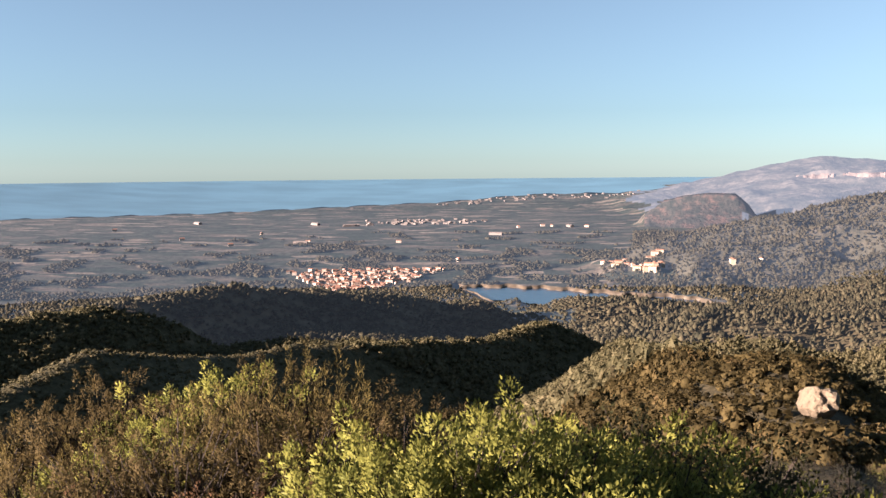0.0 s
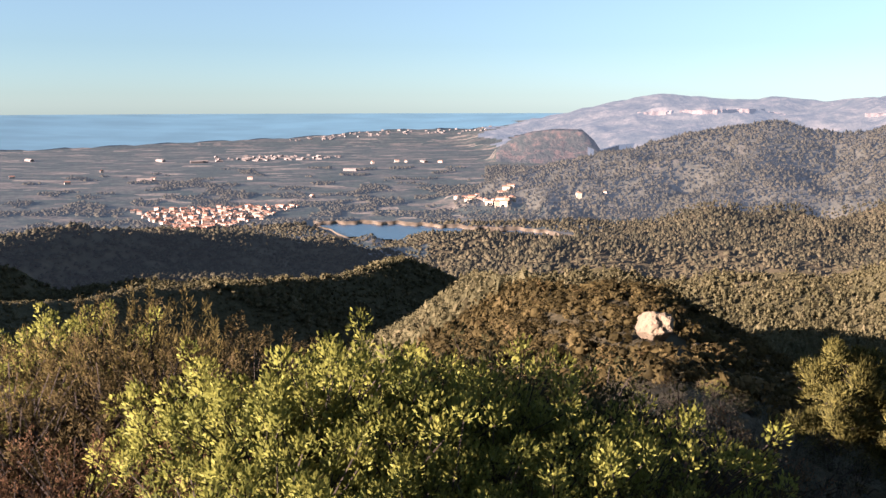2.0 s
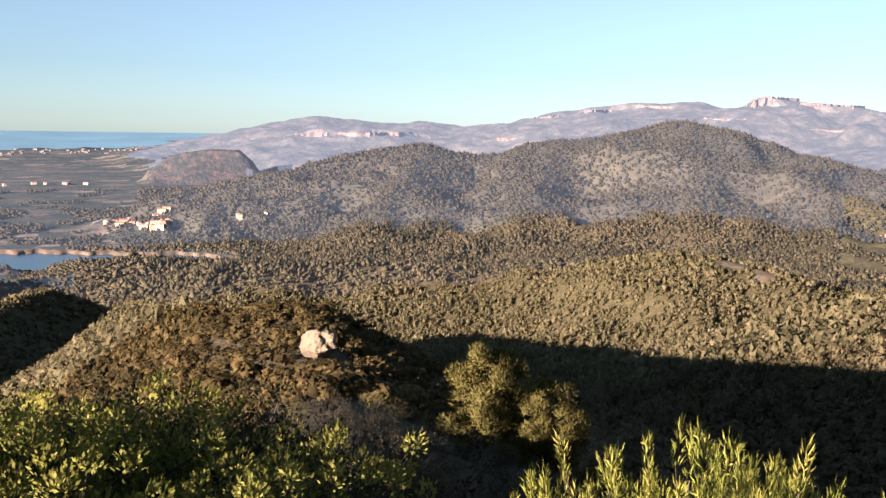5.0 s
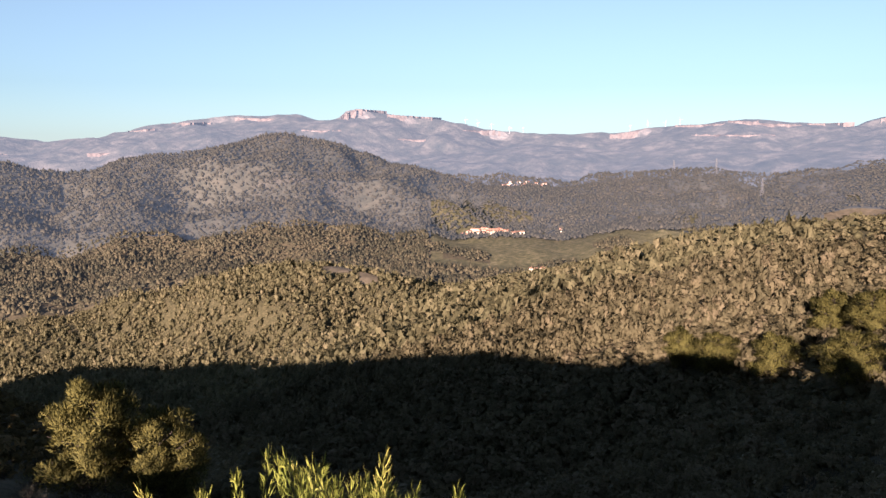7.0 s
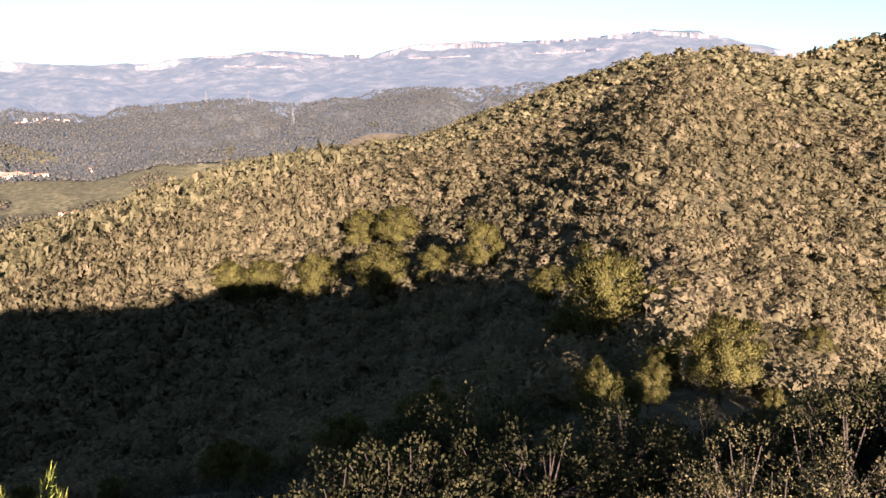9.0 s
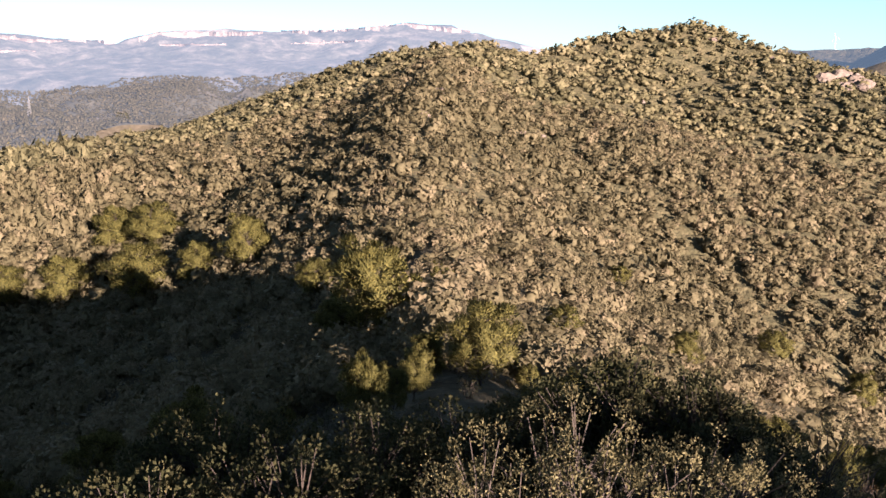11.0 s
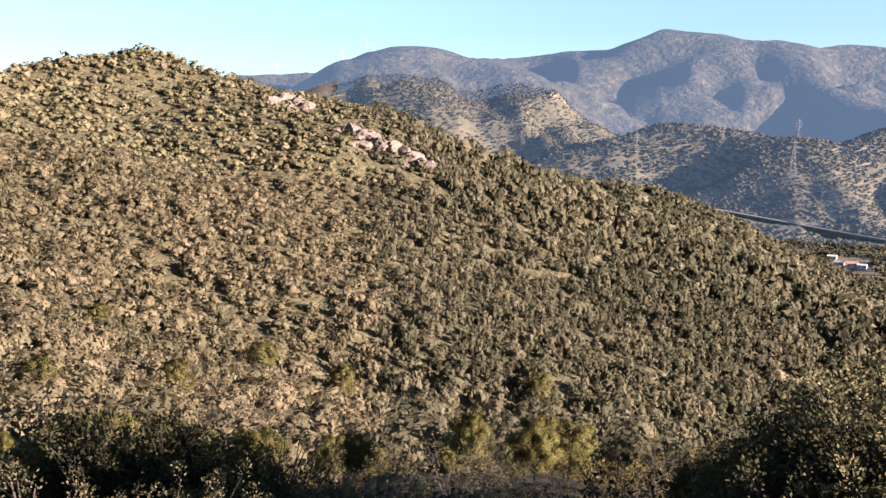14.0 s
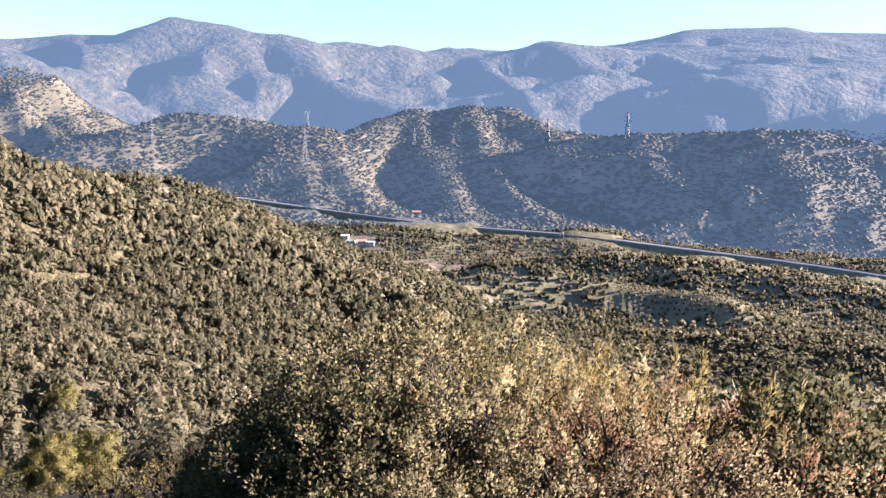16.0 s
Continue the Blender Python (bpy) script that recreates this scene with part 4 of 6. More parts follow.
# ---- shrubs and young trees ----
BARK = nodes_of("shrub_bark")[0]
_nt = BARK.node_tree
_nt.links.new(ramp(_nt, noise_tex(_nt, 30, 3), [(0.3, (0.014, 0.011, 0.008)), (0.7, (0.035, 0.026, 0.02))]), _nt.nodes["Principled BSDF"].inputs["Base Color"])
LEAF = {
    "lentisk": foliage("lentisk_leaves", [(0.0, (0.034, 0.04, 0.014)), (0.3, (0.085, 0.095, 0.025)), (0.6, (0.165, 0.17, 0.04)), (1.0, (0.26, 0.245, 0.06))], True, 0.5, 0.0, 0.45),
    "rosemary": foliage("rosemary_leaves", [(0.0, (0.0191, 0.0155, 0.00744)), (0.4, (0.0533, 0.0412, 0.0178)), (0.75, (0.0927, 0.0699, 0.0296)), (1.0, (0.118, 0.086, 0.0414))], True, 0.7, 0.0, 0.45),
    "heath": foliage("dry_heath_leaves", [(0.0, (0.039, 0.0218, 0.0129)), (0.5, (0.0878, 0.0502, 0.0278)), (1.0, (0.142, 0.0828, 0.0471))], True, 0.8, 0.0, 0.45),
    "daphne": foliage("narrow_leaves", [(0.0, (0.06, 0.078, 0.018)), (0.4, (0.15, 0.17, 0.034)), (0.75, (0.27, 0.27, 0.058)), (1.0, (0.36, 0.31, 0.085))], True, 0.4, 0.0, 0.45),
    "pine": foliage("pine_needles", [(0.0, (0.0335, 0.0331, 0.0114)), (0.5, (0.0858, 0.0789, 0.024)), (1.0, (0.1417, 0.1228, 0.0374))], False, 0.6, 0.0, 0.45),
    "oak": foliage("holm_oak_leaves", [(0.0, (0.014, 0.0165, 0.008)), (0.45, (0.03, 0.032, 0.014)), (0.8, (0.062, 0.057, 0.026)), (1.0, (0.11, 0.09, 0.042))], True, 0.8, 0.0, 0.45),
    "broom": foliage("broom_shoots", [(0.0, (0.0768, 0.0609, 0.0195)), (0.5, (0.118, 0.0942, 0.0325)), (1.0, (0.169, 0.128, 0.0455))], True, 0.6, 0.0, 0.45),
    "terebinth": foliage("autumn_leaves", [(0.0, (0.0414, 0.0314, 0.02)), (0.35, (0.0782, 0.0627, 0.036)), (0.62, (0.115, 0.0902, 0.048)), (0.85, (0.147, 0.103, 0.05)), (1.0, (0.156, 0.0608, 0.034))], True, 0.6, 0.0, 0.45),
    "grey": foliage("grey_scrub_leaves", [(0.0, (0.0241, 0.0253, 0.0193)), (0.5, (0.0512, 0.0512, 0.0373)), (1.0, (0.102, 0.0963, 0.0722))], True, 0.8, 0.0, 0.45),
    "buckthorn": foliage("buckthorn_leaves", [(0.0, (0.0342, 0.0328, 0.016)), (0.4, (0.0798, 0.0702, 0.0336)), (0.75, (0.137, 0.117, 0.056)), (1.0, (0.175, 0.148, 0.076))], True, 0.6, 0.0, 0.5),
    "straw": foliage("dry_grass_blades", [(0.0, (0.102, 0.0722, 0.0361)), (0.5, (0.181, 0.138, 0.0783)), (1.0, (0.253, 0.205, 0.12))], False, 0.7, 0.0, 0.45),
}
LEAF["tall_oak"] = LEAF["oak"]


def part(name, me, parent, label=""):
    ob = new(name, me)
    ob.parent = parent
    return tagged(ob, label)


def tube(lines, r0, r1):
    n, m, _ = lines.shape
    tan = unit(np.gradient(lines, axis=1))
    s1 = unit(np.cross(tan, np.array([0.31, 0.77, 0.2])))
    s2 = np.cross(tan, s1)
    rad = np.linspace(1, 0, m)[None, :, None]
    rad = r1 + (r0 - r1) * rad
    ring = [lines + (s1 * math.cos(b) + s2 * math.sin(b)) * rad for b in (0, 2.094, 4.189)]
    co = np.stack(ring, 2).reshape(-1, 3)
    base = (np.arange(n) * m)[:, None] + np.arange(m - 1)[None]
    base = base.reshape(-1) * 3
    tris = []
    for u in range(3):
        v = (u + 1) % 3
        tris += [np.stack([base + u, base + v, base + 3 + v], -1), np.stack([base + u, base + 3 + v, base + 3 + u], -1)]
    return co, np.concatenate(tris)


def leaves_on(rng, lines, per, length, width, spread, bias, start=0.25, bent=True):
    """Pointed leaves along rows of points: two bent triangles each, or one for the finest."""
    n, m, _ = lines.shape
    q = start + (1 - start) * rng.uniform(0, 1, n * per) ** bias
    k = np.repeat(np.arange(n), per)
    f = q * (m - 1)
    i = np.minimum(f.astype(int), m - 2)
    w = (f - i)[:, None]
    root = lines[k, i] * (1 - w) + lines[k, i + 1] * w
    axis = unit(lines[k, i + 1] - lines[k, i])
    d = unit(axis + rng.normal(0, spread, axis.shape) + np.array([0, 0, 0.15]))
    side = unit(np.cross(d, rng.normal(size=d.shape)))
    nor = np.cross(side, d)
    ln = (length * rng.uniform(0.6, 1.25, len(k)))[:, None]
    wd = (width * rng.uniform(0.7, 1.2, len(k)))[:, None]
    mid = root + d * ln * 0.5
    if not bent:
        co = np.stack([root - side * wd * 0.5, root + side * wd * 0.5, root + d * ln * 1.15], 1).reshape(-1, 3)
        return co, np.arange(len(co)).reshape(-1, 3)
    co = np.stack([root, mid + side * wd * 0.5 + nor * wd * 0.2, root + d * ln, mid - side * wd * 0.5 + nor * wd * 0.2], 1).reshape(-1, 3)
    b = np.arange(len(k)) * 4
    return co, np.concatenate([np.stack([b, b + 1, b + 2], -1), np.stack([b, b + 2, b + 3], -1)])


# kind: name, label, radius/height, clusters, leaves in each, cluster length and radius, leaf length and width, how upright
KINDS = {
    "lentisk": ("lentisk_bush", "bright green mastic bush with reddish twigs", 0.72, 300, 84, 0.05, 0.056, 0.021, 0.0092, 0.6),
    "rosemary": ("rosemary_bush", "olive-brown rosemary bush with upright shoots", 0.72, 300, 64, 0.075, 0.038, 0.019, 0.0105, 0.55),
    "heath": ("heath_bush", "dry reddish-brown heath bush", 0.8, 240, 56, 0.1, 0.036, 0.017, 0.0085, 0.62),
    "daphne": ("narrow_leaved_bush", "sunlit yellow-green bush with narrow leaves", 0.75, 330, 62, 0.1, 0.026, 0.03, 0.0085, 0.74),
    "oak": ("holm_oak_bush", "dark holm oak bush with small leathery leaves", 0.72, 280, 50, 0.05, 0.058, 0.02, 0.013, 0.35),
    "tall_oak": ("holm_oak_bush", "tall dark holm oak bush on the slope below", 0.55, 600, 40, 0.035, 0.05, 0.02, 0.0135, 0.35),
    "broom": ("broom_bush", "yellow-green broom with thin upright shoots", 0.6, 260, 50, 0.19, 0.018, 0.03, 0.0065, 0.88),
    "terebinth": ("terebinth_bush", "terebinth bush with brown and orange autumn leaves", 0.8, 300, 50, 0.06, 0.052, 0.0115, 0.0068, 0.45),
    "buckthorn": ("buckthorn_bush", "sunlit pale olive buckthorn bush", 0.7, 300, 60, 0.07, 0.046, 0.014, 0.0088, 0.55),
    "grey": ("grey_scrub_bush", "low grey-green scrub bush in the shade", 0.85, 240, 56, 0.13, 0.034, 0.018, 0.006, 0.72),
}
MADE = {}


def bush(kind, coarse, seed):
    """The first bush of a kind, one unit high: a stool of bent stems that carry clusters of leaves on an uneven dome; coarse ones have fewer, larger leaves."""
    name, label, wide, clusters, per, length, thick, ln, wd, upright = KINDS[kind]
    broad = kind in ("lentisk", "oak", "tall_oak", "terebinth", "buckthorn")
    rng = np.random.default_rng(seed)
    if coarse:
        clusters, per, thick, ln, wd = 72, 20, max(thick * 1.2, 0.07), max(ln * 1.4, 0.036), max(wd * 1.6, 0.021)
    # cluster hubs: most on the lumpy dome, some inside it
    d = unit(rng.normal(size=(clusters, 3)) * [1, 1, 0.8])
    d[:, 2] = np.abs(d[:, 2]) * 1.15 - 0.18
    lump = 1 + 0.22 * np.sin(d[:, 0] * 4.3 + seed) * np.cos(d[:, 1] * 3.7 + seed * 2) + rng.normal(0, 0.06, clusters)
    depth = np.where(rng.uniform(size=clusters) < 0.72, rng.uniform(0.85, 1.0, clusters), rng.uniform(0.35, 0.85, clusters))
    hub = d * (lump * depth)[:, None] * [wide, wide, 0.62] + [0, 0, 0.24]
    hub[:, 2] = np.maximum(hub[:, 2], 0.05)
    hub *= [1, 1, (1 - 0.6 * length) / max(0.6, hub[:, 2].max())]
    axis = unit(d * (1 - upright) + np.array([0, 0, upright]) + rng.normal(0, 0.14, d.shape))
    # stems from the stool to a third of the hubs, twigs to the rest
    n_main = clusters // 3
    t = np.linspace(0, 1, 4)[None, :, None]
    foot = rng.normal(0, 0.05, (n_main, 1, 3)) * [1, 1, 0]
    main = foot * (1 - t) + hub[:n_main, None] * t ** [1.4, 1.4, 0.9] + rng.normal(0, 0.035, (n_main, 1, 3)) * np.sin(t * 3.1)
    near = np.argmin(np.linalg.norm(hub[n_main:, None] - main[None, :, 2], axis=-1), axis=1)
    twig = main[near, 2][:, None] * (1 - t[:, ::3]) + hub[n_main:, None] * t[:, ::3]
    c1, t1 = tube(main if not coarse else main[:, ::3], 0.009, 0.003)
    c2, t2 = tube(twig, 0.004, 0.0025)
    part("branchwork", mesh_of("branchwork", np.concatenate([c1, c2]), np.concatenate([t1, t2 + len(c1)]), None, BARK), top := tagged(new(name), label, "shrub", "bushes round the summit"))
    # leaves
    k = np.repeat(np.arange(clusters), per)
    n = len(k)
    u = rng.uniform(0, 1, n) ** 0.8
    off = unit(rng.normal(size=(n, 3)))
    fill = rng.uniform(0.2, 1.0, n)[:, None] ** 0.5
    root = hub[k] + axis[k] * (length * u)[:, None] + off * fill * thick * (1.1 - 0.5 * u)[:, None]
    way = unit(axis[k] * (0.45 + upright) + off * (1.15 - 0.6 * upright) + rng.normal(0, 0.35, (n, 3)))
    side = unit(np.cross(way, rng.normal(size=(n, 3))))
    size = rng.uniform(0.65, 1.25, n)[:, None]
    co = np.stack([root - side * wd * size * 0.5 + way * ln * size * 0.35, root + side * wd * size * 0.5 + way * ln * size * 0.45, root + way * ln * size, root], 1)
    if broad and not coarse:
        leaf = np.stack([root, root + side * wd * size * 0.5 + way * ln * size * 0.5, root + way * ln * size, root - side * wd * size * 0.5 + way * ln * size * 0.5], 1)
        co = np.concatenate([leaf[:, [0, 1, 2]], leaf[:, [0, 2, 3]]])
    else:
        co = co[:, [3, 1, 2]] if not coarse else co[:, [0, 1, 2]]
    # leaves turn their faces outwards, so that a cluster takes the light as one mass
    face = unit(off + unit(hub[k] - [0, 0, 0.3]) * 0.9 + rng.normal(0, 0.28, (n, 3)) + [0, 0, 0.15])
    # deep and low clusters toned darker as inner shade; tips paler as young growth
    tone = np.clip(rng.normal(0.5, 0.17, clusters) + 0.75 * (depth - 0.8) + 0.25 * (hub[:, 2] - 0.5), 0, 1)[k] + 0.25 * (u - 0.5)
    if len(co) > n:
        face, tone = np.concatenate([face, face]), np.concatenate([tone, tone])
    turned = np.sum(np.cross(co[:, 1] - co[:, 0], co[:, 2] - co[:, 0]) * face, -1) < 0
    co[turned] = co[turned][:, [0, 2, 1]]
    normals = np.repeat(face, 3, axis=0)
    co = co.reshape(-1, 3)
    tr = np.arange(len(co)).reshape(-1, 3)
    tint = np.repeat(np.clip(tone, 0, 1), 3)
    # the dense growth inside, painted in the darkest leaf tone as inner shade
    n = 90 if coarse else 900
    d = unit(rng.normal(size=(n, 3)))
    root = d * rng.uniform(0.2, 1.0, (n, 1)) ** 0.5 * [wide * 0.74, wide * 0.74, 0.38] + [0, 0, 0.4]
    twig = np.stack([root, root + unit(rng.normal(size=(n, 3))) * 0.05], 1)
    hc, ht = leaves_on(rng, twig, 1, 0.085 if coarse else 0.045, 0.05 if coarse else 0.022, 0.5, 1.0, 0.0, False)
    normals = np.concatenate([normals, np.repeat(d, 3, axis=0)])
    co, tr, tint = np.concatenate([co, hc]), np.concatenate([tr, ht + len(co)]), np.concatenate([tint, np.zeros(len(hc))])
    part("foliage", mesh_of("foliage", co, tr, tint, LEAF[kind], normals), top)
    return top


def young_pine(seed):
    """A young Aleppo pine, one unit high: a bent trunk, limbs in tiers, puffs of needles at their ends."""
    rng = np.random.default_rng(seed)
    top = tagged(new("young_pine"), "young Aleppo pine with yellow-green needles", "tree", "pines on the slopes")
    t = np.linspace(0, 1, 7)
    trunk = np.stack([0.05 * np.sin(t * 4 + seed), 0.04 * np.cos(t * 3 + seed) - 0.04, t * 0.9], -1)[None]
    n = 38
    q = np.sort(rng.uniform(0.14, 0.97, n))
    root = np.stack([np.interp(q, t, trunk[0, :, k]) for k in range(3)], -1)
    a = np.arange(n) * 2.4 + rng.uniform(-0.4, 0.4, n)
    reach = (0.36 * np.sqrt(np.clip(1 - (q - 0.32) ** 2 / 0.5, 0.02, 1)) + 0.03) * rng.uniform(0.65, 1.15, n)
    d = np.stack([np.cos(a), np.sin(a), rng.uniform(0.2, 0.65, n)], -1)
    s = np.linspace(0, 1, 4)[None, :, None]
    limb = root[:, None] + d[:, None] * reach[:, None, None] * s + np.array([0, 0, 0.12]) * s ** 2 * reach[:, None, None]
    c0, t0 = tube(trunk, 0.028, 0.006)
    part("trunk", mesh_of("trunk", c0, t0, None, BARK), top)
    c1, t1 = tube(limb, 0.009, 0.003)
    part("branchwork", mesh_of("branchwork", c1, t1, None, BARK), top)
    # needles in puffs of upturned tufts along the outer limbs
    k = np.repeat(np.arange(n), 3)
    f = rng.uniform(0.45, 1.05, len(k))[:, None]
    hub = limb[k, 0] * (1 - f) + limb[k, 3] * f + rng.normal(0, 0.02, (len(k), 3))
    m = 200
    out = unit(rng.normal(size=(len(k), m, 3)) + np.array([0, 0, 0.5]) + unit(hub * [1, 1, 0.3])[:, None] * 0.5)
    root2 = hub[:, None] + out * rng.uniform(0.0, 1.0, (len(k), m, 1)) ** 0.5 * 0.085
    tuft = np.stack([root2, root2 + unit(out + np.array([0, 0, 0.5])) * 0.035], 2).reshape(-1, 2, 3)
    lc, lt = leaves_on(rng, tuft, 1, 0.034, 0.012, 0.35, 1.0, 0.0, False)
    mid = lc.reshape(-1, 3, 3)
    face = unit(out.reshape(-1, 3) + unit(np.repeat(hub, m, axis=0) * [1, 1, 0.5] - [0, 0, 0.2]) * 0.8 + rng.normal(0, 0.3, (len(mid), 3)))
    turned = np.sum(np.cross(mid[:, 1] - mid[:, 0], mid[:, 2] - mid[:, 0]) * face, -1) < 0
    mid[turned] = mid[turned][:, [0, 2, 1]]
    part("crown", mesh_of("crown", mid.reshape(-1, 3), lt, None, LEAF["pine"], np.repeat(face, 3, axis=0)), top)
    return top


def grass_tuft(seed):
    rng = np.random.default_rng(seed)
    n = 130
    top = tagged(new("grass_tuft"), "tuft of pale dry grass", "grass", "dry grass tufts")
    a, lean = rng.uniform(0, 6.283, n), rng.uniform(0, 0.45, n)
    root = np.stack([np.cos(a), np.sin(a), 0 * a], -1) * rng.uniform(0, 0.14, n)[:, None]
    d = np.stack([np.cos(a) * lean, np.sin(a) * lean, 1 + 0 * a], -1)
    ln = rng.uniform(0.45, 1.0, n)[:, None]
    side = unit(np.cross(d, rng.normal(size=d.shape))) * 0.012
    mid = root + d * ln * 0.55
    tip = root + d * ln + d * np.array([1, 1, 0]) * ln * 0.5
    co = np.stack([root - side, root + side, mid + side * 0.8, mid - side * 0.8, tip], 1).reshape(-1, 3)
    b = np.arange(n) * 5
    tr = np.concatenate([np.stack([b, b + 1, b + 2], -1), np.stack([b, b + 2, b + 3], -1), np.stack([b + 3, b + 2, b + 4], -1)])
    part("tuft", mesh_of("tuft", co, tr, None, LEAF["straw"]), top)
    return top


def plant(kind, az, r, top_el=None, tall=None, fat=1.0, coarse=None, variant=0, turn=None, z=None, eye=(0, 0, 0)):
    """Plants a bush at a bearing and distance, its height given or reached by an elevation angle."""
    x, y = eye[0] + r * math.sin(radians(az)), eye[1] + r * math.cos(radians(az))
    z = float(land(np.array([x]), np.array([y]))[0]) if z is None else z
    tall = tall if tall else max(0.25, eye[2] + r * math.tan(radians(top_el)) - z)
    coarse = (r > 11) if coarse is None else coarse
    key = (kind, coarse, variant)
    m = pose(x, y, z - 0.03, 0, 0, (az * 37 + r * 91) % 360 if turn is None else turn) @ Matrix.Diagonal((tall * fat, tall * fat, tall, 1))
    if key not in MADE:
        ob = {"pine": lambda: young_pine(7 + variant), "straw": lambda: grass_tuft(5 + variant)}.get(kind, lambda: bush(kind, coarse, 100 + 7 * variant + len(MADE)))()
        ob.matrix_basis = m
        MADE[key] = ob
        return ob
    ob = copy_thing(MADE[key], Matrix())
    ob.matrix_basis = m
    return ob


def rows(kind, spots, **k):
    for n, (az, r, el) in enumerate(spots):
        plant(kind, az, r, el, variant=n % 2, **k)


def stand_on(az, el):
    """Distance and height where the slope below the summit meets an elevation angle."""
    r = np.linspace(12, 320, 900)
    z = land(r * math.sin(radians(az)), r * math.cos(radians(az)))
    over = z / r - math.tan(radians(el))
    k = np.nonzero((over[:-1] < 0) & (over[1:] >= 0))[0]
    k = k[0] if len(k) else int(np.argmin(np.abs(over)))
    return float(r[k]), float(z[k])


# the edge of the summit towards the sea: rosemary and heath, then mastic
rows("rosemary", [(-30, 7.0, -13.8), (-26, 7.6, -13.4), (-22, 7.4, -12.9), (-18.5, 7.8, -13.2), (-12.4, 7.2, -12.9), (-9, 7.4, -13.8), (-6.3, 7.0, -14.5), (-24, 5.4, -16), (-19.5, 5.6, -15.4), (-15, 5.2, -15.8), (-11, 5.5, -15.0), (-7, 5.4, -16), (-28, 4.4, -18.5), (-3.6, 6.6, -15.2)], fat=0.95)
rows("lentisk", [(-15.4, 7.4, -12.4), (-20.8, 6.3, -15.2)], fat=0.9)
rows("broom", [(-11.2, 6.6, -12.5), (-27, 6.2, -15)])
rows("heath", [(-23, 4.0, -20.5), (-17, 3.9, -20.5), (-12, 4.1, -20), (-27.5, 3.6, -22), (-8, 4.2, -20.3)])
rows("lentisk", [(-2.6, 4.6, -16.6), (1.2, 4.6, -15.6), (5.0, 4.9, -15.9), (8.8, 4.8, -16.3), (-4.8, 4.1, -19.4), (-0.4, 3.8, -19.4), (4.6, 3.8, -19.6), (12.3, 5.0, -17.5), (20.5, 4.4, -20.0), (23.2, 4.3, -21.8), (14, 4.0, -22.5), (9, 3.5, -23)])
rows("heath", [(-26, 3.1, -24.5), (-20, 3.0, -25), (-14, 3.1, -24.5), (-9.5, 3.2, -24), (-29.5, 3.0, -25)], fat=1.1)
rows("lentisk", [(-4, 3.1, -23.5), (2, 3.0, -24), (17, 3.3, -25.5), (12, 3.1, -25.5)], fat=1.1)
rows("oak", [(11, 6.5, -16.6), (14.5, 6.4, -17.0), (17.5, 6.0, -18.0), (7.5, 6.5, -16.7)])
rows("rosemary", [(17, 4.2, -23), (26, 5.2, -21.5), (23, 3.4, -27)])
rows("oak", [(10, 5.6, -19.5), (13, 6.0, -19.2), (15.5, 5.2, -20.2), (18.5, 5.6, -20.0)], fat=1.1)
rows("grey", [(22, 5.8, -20.6), (25, 6.4, -20.2), (28, 6.4, -20.8), (20, 4.8, -23), (27.5, 4.6, -24.5), (24.5, 4.0, -26.5), (31, 5.6, -22), (34, 5.0, -24), (30.5, 7.5, -19.2), (26, 8.5, -18.0)], fat=1.2)
rows("heath", [(16, 4.6, -22), (29.5, 5.4, -21.5), (19, 3.9, -25)], fat=1.1)
# the narrow-leaved bush at the brink, and what stands on the shaded spur
rows("daphne", [(47.2, 3.3, -20.4), (50.0, 3.3, -19.0), (52.6, 3.2, -18.6), (55.4, 3.3, -19.0), (58.4, 3.2, -20.6), (61, 3.1, -22.4), (49.5, 2.8, -22), (54, 2.8, -21.3), (57.5, 2.8, -23)], fat=0.58)
rows("pine", [(35.2, 30, -14.6), (39.7, 31, -16.7)], fat=0.85)
for az, r in ((29.7, 15), (27.2, 14), (31, 14.5), (24.6, 17), (29, 13), (36, 12), (30.6, 16.5), (28.3, 16)):
    plant("straw", az, r, tall=0.85, fat=0.9)
# the brink towards the wooded hill
rows("tall_oak", [(84, 5.4, -24.5), (92, 6.0, -23.5), (99, 6.5, -22.5), (105, 7.5, -21), (78, 5.2, -25.5), (112, 8.5, -19.6), (117, 8.0, -17.6), (122, 7.5, -19.0), (88, 8.5, -21)], eye=(0.45, -0.4, 0.08))
rows("buckthorn", [(113, 5.0, -22.6), (120, 5.2, -23), (127, 6.5, -21.5), (108, 4.6, -25)], eye=(0.45, -0.4, 0.08))
rows("tall_oak", [(159.3, 4.7, -20.6), (161.4, 4.6, -19.6), (163.2, 4.7, -18.6), (155, 7.5, -22.5), (157.8, 5.6, -21.0), (160.2, 5.8, -19.4), (164.6, 4.5, -20.2), (162, 4.2, -22.5), (165.5, 3.6, -25), (162.6, 6.0, -18.4), (164.6, 6.6, -16.6), (167, 7.0, -14.7), (169.4, 7.2, -14.6), (171.2, 7.4, -14.8), (191.6, 6.4, -18.8), (194, 6.6, -17.0), (196, 6.6, -16.8), (198.6, 6.8, -17.2), (192.5, 5.4, -20.5), (196.5, 5.4, -19.5), (200, 5.4, -19)], eye=(0.2, -0.8, 0.15))
rows("buckthorn", [(168.0, 5.6, -16.4), (169.6, 5.5, -16.0), (171.2, 5.6, -15.2), (167.4, 4.8, -18.2), (170.6, 4.7, -18.0), (168.2, 4.0, -22), (172.0, 4.2, -21), (170, 3.5, -25)], fat=0.95, eye=(0.2, -0.8, 0.15))
